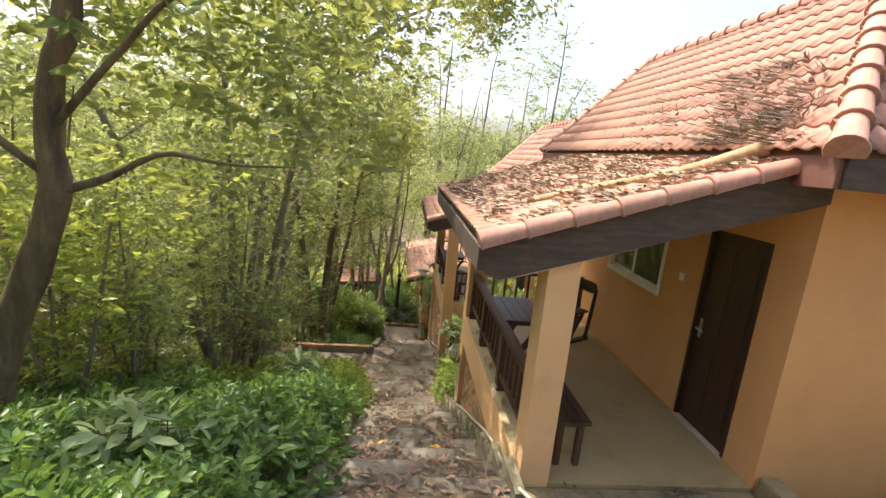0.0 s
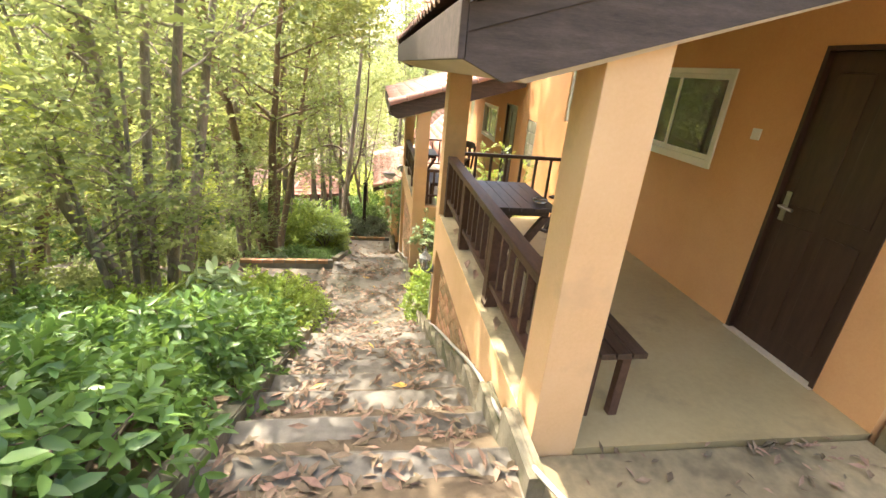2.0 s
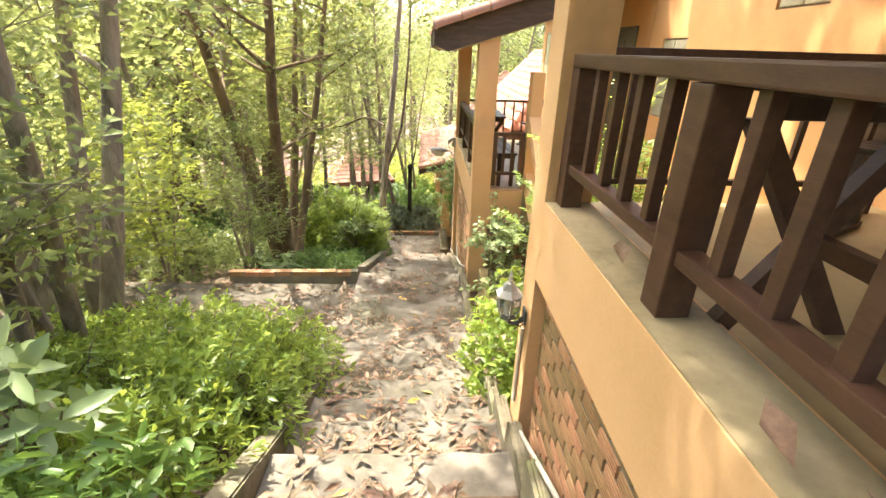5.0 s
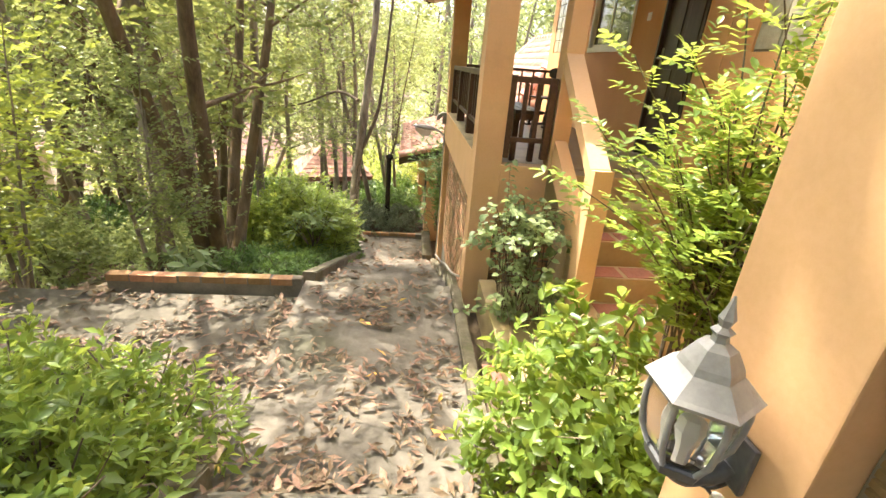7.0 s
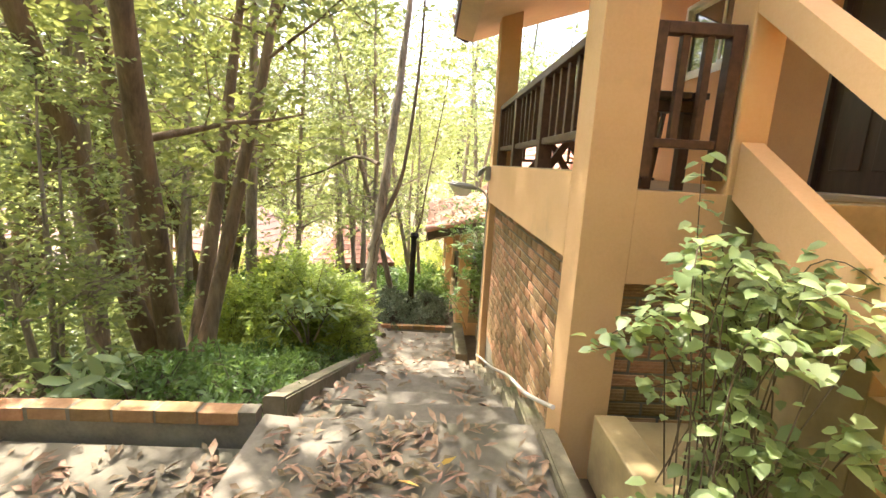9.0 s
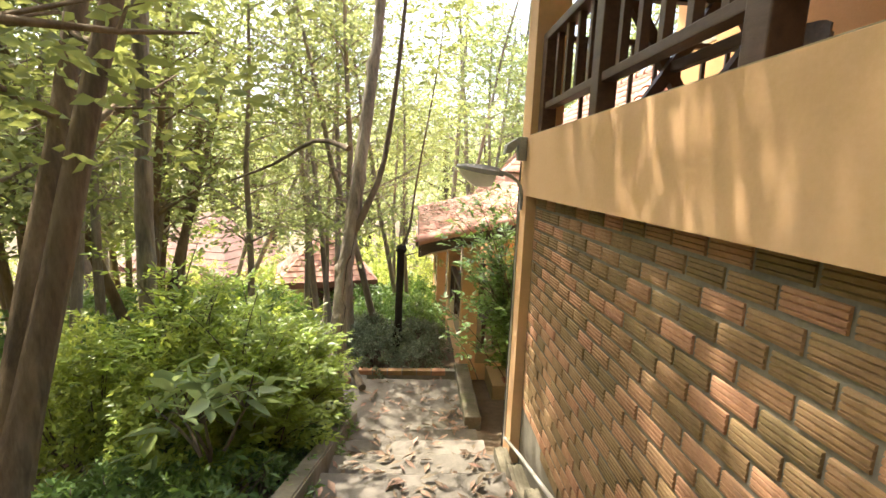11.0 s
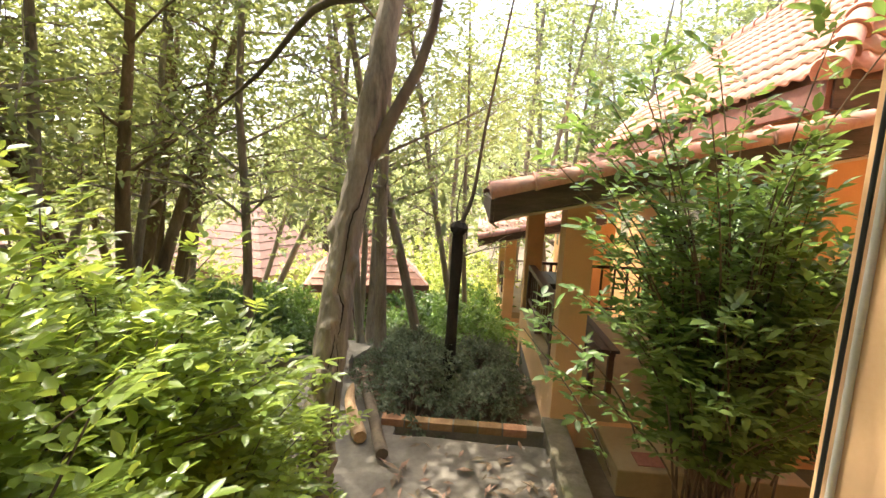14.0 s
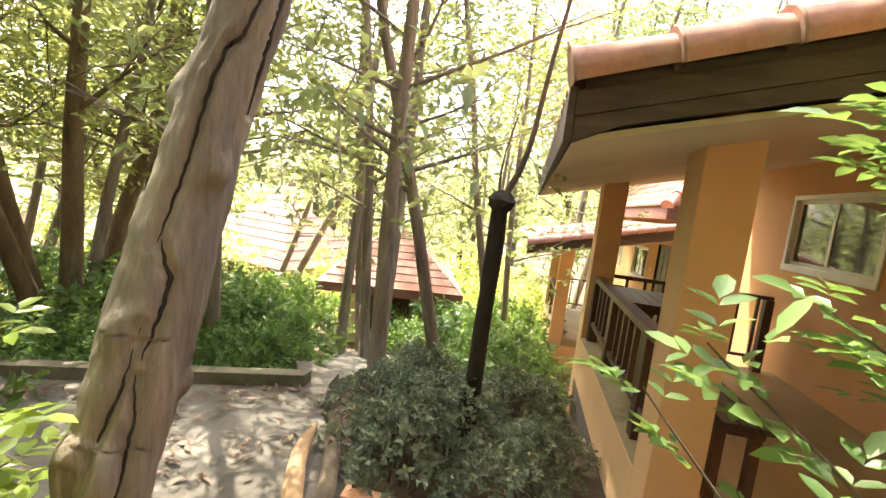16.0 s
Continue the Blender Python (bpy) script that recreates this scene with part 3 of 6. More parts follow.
def window(parent, x, y0, y1, z0, z1, along="y"):
    """White sliding window: outer frame, two sashes, two panes."""
    def rect(a0, a1, c0, c1, d0, d1):
        return (d0, d1, a0, a1, c0, c1) if along == "y" else (a0, a1, d0, d1, c0, c1)
    w = 0.045
    fr = boxes(rect(y0, y1, z0 - 0.02, z0 + w, x - 0.025, x + 0.07), rect(y0, y1, z1 - w, z1, x - 0.02, x + 0.07), rect(y0, y0 + w, z0 + w, z1 - w, x - 0.02, x + 0.07), rect(y1 - w, y1, z0 + w, z1 - w, x - 0.02, x + 0.07), bevel=0.004)
    win = part("window", fr, WHITE, parent, "white aluminium sliding window with dark glass")
    mid = (y0 + y1) / 2
    for a, b, d in ((y0 + w, mid + 0.025, 0.0), (mid - 0.025, y1 - w, 0.03)):
        s = 0.04
        part("sash", boxes(rect(a, b, z0 + w, z0 + w + s, x + d, x + d + 0.025), rect(a, b, z1 - w - s, z1 - w, x + d, x + d + 0.025), rect(a, a + s, z0 + w + s, z1 - w - s, x + d, x + d + 0.025), rect(b - s, b, z0 + w + s, z1 - w - s, x + d, x + d + 0.025), bevel=0.003), WHITE, win)
        part("pane", boxes(rect(a + s - 0.004, b - s + 0.004, z0 + w + s - 0.004, z1 - w - s + 0.004, x + d + 0.008, x + d + 0.014)), GLASS, win)
    return win


def railing(parent, x, y0, y1, zt, zb, posts, ground):
    """Timber balustrade along y: hand rail, bottom rail, stout posts and slim balusters between them."""
    r = part("railing", boxes((x - 0.05, x + 0.05, y0, y1, zt - 0.055, zt), bevel=0.008), RAILWOOD, parent, "brown-painted timber porch balustrade")
    part("bottom_rail", boxes((x - 0.035, x + 0.035, y0, y1, zb - 0.045, zb), bevel=0.005), RAILWOOD, r)
    for p in posts:
        part("post", boxes((x - 0.05, x + 0.05, p - 0.05, p + 0.05, ground, zt - 0.056), bevel=0.006), RAILWOOD, r)
    bal = mesh_of("baluster", boxes((-0.02, 0.02, -0.021, 0.021, zb, zt - 0.055), bevel=0.003), RAILWOOD)
    stops = [y0] + list(posts)
    for a, b in zip(stops, stops[1:]):
        n = round((b - a) / 0.19)
        for k in range(1, n):
            o = new("baluster", bal)
            o.parent = r
            o.location = (x, a + (b - a) * k / n, 0)
    return r


def bungalow(at, near, far, seed, tiles_as_parts, base_drop, side_brick, label, eave=(0.5, 1.9), slope=0.32, fy=6.74, drop=0.31, stair_side=False, gy=8.8):
    """Orange bungalow with a raised porch on its path side. near, far: the porch roof's reach past the pillars.
    base_drop(y): height of the outside ground along the front, in the house's own frame."""
    rnd = random.Random(seed)
    h = thing("bungalow", label, "house", at, group="bungalows down the slope")
    low = min(base_drop(3.3), base_drop(7.0)) - 0.4
    # porch
    part("porch_floor", boxes((1.21, 2.98, 3.431 if stair_side else 3.3, fy + 0.24, -0.14, 0.0)), FLOORM, h, "smooth bare cement porch floor")
    part("ledge", boxes((0.986, 1.205, 3.545, fy - 0.005, 0.0702, 0.076), bevel=0.002), LEDGE, h, "bare stained cement ledge under the balustrade")
    part("parapet", boxes((0.98, 1.22, 3.5402, fy - 0.0002, -0.375, 0.07), bevel=0.0015), CREAM, h, "cream plastered porch beam with a worn ledge")
    if stair_side:
        part("porch_edge", boxes((1.2205, 1.65, 3.302, 3.43, -0.45, -0.001), bevel=0.004), CREAM, h, "cream plastered side beam of the porch")
        part("porch_edge", boxes((1.651, 2.955, 3.302, 3.43, -0.45, -0.001)), FLOORM, h)
    else:
        part("porch_edge", boxes((1.221, 2.955, 3.302, 3.43, -0.4, -0.141), bevel=0.006), CREAM, h)
    part("porch_edge", boxes((1.221, 2.955, fy + 0.1, fy + 0.238, -0.4, -0.141), bevel=0.006), CREAM, h)
    for y0, y1 in ((3.3, 3.54), (fy, fy + 0.25)):
        part("pillar", boxes((0.98, 1.22, y0, y1, low, 1.9), bevel=0.004), CREAM, h, "square cream plastered pillar")
    # base under the porch
    brick_panel(h, 3.541, fy - 0.001, low, -0.376, 1.06, base_drop, rnd)
    part("base_wall", boxes((1.0, 1.2, 3.545, fy - 0.001, low - 0.3, max(low, base_drop(6.6) + 0.02))), CONC, h)
    if side_brick:
        brick_panel(h, 1.221, 2.9, low, -0.452, 3.36, lambda v: low, rnd, along="x")
    else:
        part("base_wall", boxes((1.221, 2.955, 3.31, 3.4, low, -0.401)), CREAM, h)
    part("base_wall", boxes((1.221, 2.955, fy + 0.12, fy + 0.22, low, -0.401)), CREAM, h)
    # house walls
    doors = [(3.66, 4.42, 0.0, 2.0)]
    holes = doors + [(5.1, 6.45, 1.1, 1.86), (7.76, 8.26, 1.1, 2.06)]
    part("front_wall", wall_with_holes(2.96, 3.12, 3.3, 8.5, low, 2.66, holes, "y"), PLASTER, h, "orange plastered porch wall")
    part("near_wall", wall_with_holes(3.12, 5.9, 3.3, 3.46, low, 2.66, [(4.02, 5.0, 1.02, 1.9)], "x"), PLASTER, h, "orange plastered end wall")
    part("back_wall", boxes((5.74, 5.9, 3.461, 8.5, low, 2.66)), PLASTER, h)
    part("far_wall", boxes((3.121, 5.739, 8.34, 8.5, low, 2.66)), PLASTER, h)
    part("inner_floor", boxes((3.121, 5.739, 3.461, 8.339, -0.1, 0.0)), FLOORM, h)
    part("inner_ceiling", boxes((3.121, 5.739, 3.461, 8.339, 2.5, 2.6)), DARKROOM, h)
    window(h, 2.965, 5.1, 6.45, 1.1, 1.86)
    window(h, 3.305, 4.02, 5.0, 1.02, 1.9, along="x")
    # glass blocks, two by five
    gb = part("glass_block_panel", boxes((2.985, 3.08, 7.76, 8.26, 1.1, 2.06)), MORTAR, h, "greenish glass-block light panel")
    for i in range(2):
        for k in range(5):
            y, z = 7.775 + i * 0.24, 1.115 + k * 0.188
            part("glass_block", boxes((2.968, 2.99, y, y + 0.225, z, z + 0.175), bevel=0.008), BLOCK, gb)
    # door
    d = part("door", boxes((2.99, 3.03, 3.69, 4.39, 0.012, 1.97), bevel=0.004), DOORM, h, "closed dark brown timber door")
    for z0, z1 in ((0.16, 0.9), (1.02, 1.85)):
        for y0, y1 in ((3.77, 4.0), (4.08, 4.31)):
            part("panel", boxes((2.982, 2.992, y0, y1, z0, z1), bevel=0.006), DOORM, d)
    part("handle", tube(bmesh.new(), [(2.985, 4.335, 1.0), (2.94, 4.335, 1.0), (2.93, 4.31, 1.0), (2.93, 4.22, 0.998)], 0.011), CHROME, d, "dull metal lever handle")
    part("handle_plate", boxes((2.983, 2.989, 4.315, 4.355, 0.9, 1.1), bevel=0.002), CHROME, d)
    part("door_frame", boxes((2.95, 3.05, 3.66, 3.689, 0, 2.0), (2.95, 3.05, 4.391, 4.42, 0, 2.0), (2.95, 3.05, 3.689, 4.391, 1.971, 2.0)), DOORM, h)
    part("door_sill", boxes((2.93, 3.12, 3.66, 4.42, 0.001, 0.011)), SOFFIT, h)
    part("light_switch", boxes((2.95, 2.959, 4.7, 4.78, 1.38, 1.46), bevel=0.003), WHITE, h)
    # balustrades
    railing(h, 1.08, 3.541, fy - 0.001, 0.765, 0.29, [fy - 2.14, fy - 1.04, fy - 0.056], 0.077)
    fr = part("end_railing", boxes((1.221, 2.8, fy + 0.1, fy + 0.145, 0.76, 0.8), bevel=0.004), RAILWOOD, h, "brown end railing with slim square bars")
    part("bottom_rail", boxes((1.221, 2.72, fy + 0.105, fy + 0.14, 0.14, 0.17), bevel=0.003), RAILWOOD, fr)
    part("post", boxes((2.721, 2.8, fy + 0.08, fy + 0.16, 0.001, 0.759), bevel=0.004), RAILWOOD, fr)
    for k in range(8):
        x = 1.38 + k * 0.184
        part("bar", boxes((x - 0.014, x + 0.014, fy + 0.11, fy + 0.136, 0.17, 0.76)), RAILWOOD, fr)
    # porch roof
    y0, y1 = 3.3 - near, fy + 0.25 + far
    ex, ez, tx = eave[0], eave[1], 2.62
    tz = ez + (tx - ex) * slope
    sl = (tz - ez) / (tx - ex)
    roof = part("porch_roof", prism(bmesh.new(), [(ex, ez - 0.03), (tx + 0.3, tz + 0.3 * sl - 0.03), (tx + 0.3, tz + 0.3 * sl + 0.0), (ex, ez)], "y", y0, y1), FASCIA, h, "low-pitched tiled porch roof under dry leaf litter")
    tiled_slope(roof, ex - 0.03, ez, tx + 0.05, tz + 0.05 * sl, y0 + 0.05, y1 - 0.02, lambda y, s: True, False)
    caps(roof, (ex - 0.05, y0, ez + 0.01), (tx, y0, tz + 0.03))
    caps(roof, (ex - 0.05, y1, ez + 0.01), (tx, y1, tz + 0.03))
    for y in (y0, y1 - 0.035):
        part("verge_board", prism(bmesh.new(), [(ex - 0.02, ez - 0.11), (tx + 0.32, tz + 0.32 * sl - 0.11), (tx + 0.32, tz + 0.32 * sl - 0.031), (ex - 0.02, ez - 0.031)], "y", y, y + 0.035), FASCIA, roof, "weathered dark verge board")
        part("verge_board", prism(bmesh.new(), [(ex - 0.018, ez - 0.19), (ex + 0.12, ez - drop + 0.06), (tx + 0.32, tz + 0.32 * sl - drop), (tx + 0.32, tz + 0.32 * sl - 0.111), (ex - 0.018, ez - 0.111)], "y", y + 0.008, y + 0.04), FASCIA, roof, "weathered dark lower verge board")
    part("eave_board", boxes((ex - 0.045, ex - 0.021, y0, y1, ez - 0.19, ez - 0.02), bevel=0.004), FASCIA, roof)
    part("soffit", prism(bmesh.new(), [(ex - 0.015, ez - 0.19), (ex + 0.2, ez - drop + 0.2 * sl), (2.95, ez - drop + 2.45 * sl), (2.95, ez - drop + 0.02 + 2.45 * sl), (ex + 0.2, ez - drop + 0.02 + 0.2 * sl), (ex - 0.015, ez - 0.17)], "y", y0 + 0.04, y1 - 0.04), SOFFIT, roof, "pale flat soffit boards")
    # main roof, hipped at the near end
    mx, mz, rx, rz = 2.6, 2.68, 4.43, 4.52
    hy = 3.26 if stair_side else 2.92
    hip = rx - mx
    run = math.hypot(rx - mx, rz - mz)
    bm = bmesh.new()
    A, B, C, D = (mx, hy, mz), (mx, gy, mz), (2 * rx - mx, gy, mz), (2 * rx - mx, hy, mz)
    R0, R1 = (rx, hy + hip, rz), (rx, gy, rz)
    vs = [bm.verts.new(c) for c in (A, B, C, D, R0, R1)]
    for q in ((0, 4, 5, 1), (3, 2, 5, 4), (0, 3, 4), (1, 5, 2), (0, 1, 2, 3)):
        bm.faces.new([vs[i] for i in q])
    bmesh.ops.recalc_face_normals(bm, faces=bm.faces)
    main = part("main_roof", bm, TILE, h, "steep terracotta tiled main roof")
    tiled_slope(main, mx - 0.04, mz, rx, rz, hy + 0.1, gy - 0.05, lambda y, s: y - hy > s / run * hip - 0.02, tiles_as_parts)
    # near hip face, tiles turned a quarter
    jb = bmesh.new()
    s = 0.0
    pitch = math.atan2(rz - mz, hip)
    while s < run - 0.12:
        x = mx + s / run * hip
        while x < 2 * rx - mx - s / run * hip - 0.1:
            k = len(jb.verts)
            jb.from_mesh(TILES)
            jb.verts.ensure_lookup_table()
            m = Matrix.Translation((x + 0.165, hy - 0.04 + s / run * hip, mz + s / run * (rz - mz) + 0.03)) @ Matrix.Rotation(math.pi / 2, 4, "Z") @ Matrix.Rotation(-pitch, 4, "Y")
            bmesh.ops.transform(jb, matrix=m, verts=jb.verts[k:])
            x += 0.165
        s += 0.245
    tagged(part("hip_tiles", jb, TILE, main, "weathered terracotta roof tiles"), kind="stuff")
    caps(main, (mx - 0.05, hy - 0.05, mz + 0.03), (rx, hy + hip, rz + 0.06), 1.25)
    caps(main, (mx - 0.05, gy, mz + 0.03), (rx, gy, rz + 0.05))
    caps(main, (rx, hy + hip, rz + 0.06), (rx, gy, rz + 0.06))
    part("fascia", boxes((mx - 0.02, mx + 0.02, hy, gy, mz - 0.2, mz + 0.0), bevel=0.004), REDPAINT, main, "red-brown painted fascia board")
    part("fascia", boxes((mx + 0.021, 2 * rx - mx, hy - 0.02, hy + 0.02, mz - 0.2, mz + 0.0), bevel=0.004), FASCIA, main)
    part("eave_soffit", boxes((mx + 0.021, 2.955, hy + 0.021, gy, mz - 0.12, mz - 0.1)), SOFFIT, main)
    part("eave_soffit", boxes((2.96, 2 * rx - mx, hy + 0.021, 3.295, mz - 0.12, mz - 0.1)), SOFFIT, main)
    return h


B1 = (0.0, 0.0, 0.0)
B2 = (0.0, 6.92, -0.9)
B3 = (-0.13, 13.28, -3.78)
B4 = (-0.17, 19.75, -4.75)
b1 = bungalow(B1, 0.05, 0.6, 1, True, lambda y: path_z(y) - 0.05, False, "orange plastered bungalow with terracotta roof and raised porch", gy=9.2)
bungalow(B2, 0.05, 0.6, 2, False, lambda y: path_z(y + 6.92) + 0.9 - 0.05, True, "orange plastered bungalow on a tall brick-filled base", stair_side=True)
# far overhang lengthened to keep the sun off this porch wall
bungalow(B3, 0.72, 1.2, 3, False, lambda y: -0.45, False, "orange plastered bungalow half hidden behind leafy shrubs", (0.37, 1.78), 0.24, 6.05, drop=0.185)
bungalow(B4, 0.82, 0.75, 4, False, lambda y: -1.2, False, "orange plastered bungalow lowest on the slope", (0.37, 1.78), 0.24, 6.05, drop=0.185)

# the wall that carries on from the first bungalow to the second
part("side_wall", prism(bmesh.new(), [(8.501, -2.7), (10.21, -2.7), (10.21, 0.14), (8.501, 0.14)], "x", 2.962, 3.118), PLASTER, b1, "orange plastered wall joining the next bungalow")
part("side_wall", prism(bmesh.new(), [(8.501, 0.94), (10.21, 0.94), (10.21, 2.0), (9.25, 2.66), (8.501, 2.66)], "x", 2.962, 3.118), PLASTER, b1)
part("side_wall", boxes((2.962, 3.118, 8.501, 9.4, 0.1402, 0.9398)), PLASTER, b1)
part("side_wall", boxes((2.962, 3.118, 9.9, 10.21, 0.1402, 0.9398)), PLASTER, b1)
gb = part("glass_block_panel", boxes((2.985, 3.08, 9.4002, 9.8998, 0.1402, 0.9398)), MORTAR, b1, "greenish glass-block light panel")
for i in range(2):
    for k in range(4):
        y, z = 9.416 + i * 0.24, 0.155 + k * 0.196
        part("glass_block", boxes((2.968, 2.99, y, y + 0.228, z, z + 0.182), bevel=0.008), BLOCK, gb)


# ---- plants ----
def spline(pts, n):
    """Smooths a few points into n."""
    pts = [Vector(p) for p in pts]
    out = []
    for k in range(n):
        u = k / (n - 1) * (len(pts) - 1)
        i = min(int(u), len(pts) - 2)
        f = u - i
        p0, p1, p2, p3 = pts[max(i - 1, 0)], pts[i], pts[i + 1], pts[min(i + 2, len(pts) - 1)]
        out.append(0.5 * (2 * p1 + (p2 - p0) * f + (2 * p0 - 5 * p1 + 4 * p2 - p3) * f * f + (3 * p1 - p0 - 3 * p2 + p3) * f ** 3))
    return out


def stem_points(rng, base, top, wob, n=9):
    base, top = np.array(base, float), np.array(top, float)
    t = np.linspace(0, 1, n)[:, None]
    p = base + (top - base) * t
    off = np.cumsum(rng.normal(0, wob, (n, 3)), axis=0) * np.array([1, 1, 0.2])
    off -= off[0]
    return p + off * (t ** 0.6)


def tree(name, label, seed, height, radius, stems, spread, crown_lo, branch, per, leaf, wood, size=0.13, sigma=0.3, count=5, limbs=9, group=""):
    """A tree of one or more tapered, wandering stems, forked limbs and sprigs of leaves round the limb ends."""
    rng = np.random.default_rng(seed)
    t = thing(name, label, "tree", group=group)
    bm = bmesh.new()
    tips, axes = [], []
    for s in range(stems):
        ang = 2 * math.pi * (s + rng.uniform(-0.3, 0.3)) / stems
        r = radius * rng.uniform(0.75, 1.15)
        h = height * rng.uniform(0.85, 1.1)
        b0 = (math.cos(ang) * radius * 1.3 * (stems > 1), math.sin(ang) * radius * 1.3 * (stems > 1), -0.15)
        tp = (math.cos(ang) * spread * h * rng.uniform(0.5, 1.1), math.sin(ang) * spread * h * rng.uniform(0.5, 1.1), h)
        pts = stem_points(rng, b0, tp, 0.035 * height / 7)
        rad = [r * (1.3 if i == 0 else 1.0) * (1 - 0.82 * (i / 8) ** 1.1) for i in range(9)]
        tube(bm, pts, rad, 9)
        for k in range(limbs):
            f = rng.uniform(crown_lo, 1.0)
            i = min(7, int(f * 8))
            p = pts[i] + (pts[i + 1] - pts[i]) * (f * 8 - i)
            a = rng.uniform(0, 2 * math.pi)
            ln = branch * rng.uniform(0.5, 1.15) * (1.15 - 0.5 * f)
            q = p + np.array([math.cos(a) * ln, math.sin(a) * ln, ln * rng.uniform(0.1, 0.75)])
            mid = stem_points(rng, p, q, 0.05, 5)
            rr = max(0.008, rad[i] * 0.42)
            tube(bm, mid, [rr, rr * 0.8, rr * 0.6, rr * 0.42, rr * 0.2], 5, cap=False)
            for _ in range(per):
                c = mid[rng.integers(2, 5)] + rng.normal(0, sigma, 3) * np.array([1, 1, 0.75])
                tips.append(c)
                axes.append((c - p) / (np.linalg.norm(c - p) + 1e-6) + np.array([0, 0, 0.25]) + rng.normal(0, 0.35, 3))
            for _ in range(3):
                c = mid[3] + rng.normal(0, sigma, 3)
                tube(bm, [mid[rng.integers(2, 4)], (mid[3] + c) / 2 + rng.normal(0, 0.04, 3), c], [rr * 0.35, rr * 0.25, 0.003], 4, cap=False)
    part("trunk", bm, wood, t)
    P, D, N, L, W = sprigs(rng, np.array(tips), np.array(axes), count, size, size * 0.4, 0.95, size * 2.0)
    part("crown", leaf_mesh("crown", P, D, N, L, W, leaf, 0.22), leaf, t)
    return t


def shrub(name, label, seed, rx, ry, h, n, leaf, size, count=6, spread=1.0, ratio=0.42, stems=7, wood=None, group="", hollow=0.35, top=1.0, droop=0.15, category="shrub", lift=0.0, fine=False):
    """A bush: thin stems from the ground and whorls of leaves over an uneven dome."""
    rng = np.random.default_rng(seed)
    t = thing(name, label, category, group=group)
    a = rng.uniform(0, 2 * math.pi, n)
    u = np.sqrt(rng.uniform(0, 1, n))
    lump = 1 + 0.22 * np.sin(a * 3 + seed) + 0.12 * np.sin(a * 7 + seed * 2)
    x, y = np.cos(a) * u * rx * lump, np.sin(a) * u * ry * lump
    dome = h * (1 - (u ** 2.6) * 0.75) * (1 + 0.18 * np.sin(x * 9 / max(rx, 0.3) + seed) * np.cos(y * 7 / max(ry, 0.3)))
    z = dome * (1 - hollow * rng.uniform(0, 1, n) ** 1.6) * top + lift
    tips = np.stack([x, y, z], 1) + rng.normal(0, size * 0.3, (n, 3))
    axes = np.stack([x / rx * 0.8, y / ry * 0.8, np.full(n, 0.75)], 1) + rng.normal(0, 0.3, (n, 3))
    bm = bmesh.new()
    for k in range(stems):
        i = rng.integers(0, n)
        tube(bm, stem_points(rng, (x[i] * 0.25, y[i] * 0.25, -0.08), tips[i], 0.02, 6), [0.012, 0.011, 0.009, 0.007, 0.005, 0.003], 5, cap=False)
        for _ in range(4):
            j = rng.integers(0, n)
            if np.linalg.norm(tips[j] - tips[i]) < 0.6:
                tube(bm, [tips[i] * 0.55, (tips[i] * 0.4 + tips[j] * 0.6), tips[j]], [0.006, 0.004, 0.002], 4, cap=False)
    part("stem", bm, wood or BARK2, t)
    P, D, N, L, W = sprigs(rng, tips, axes, count, size, size * ratio, spread, size * 1.0)
    part("foliage", leaf_mesh("foliage", P, D, N, L, W, leaf, droop, 0.2, fine), leaf, t)
    return t


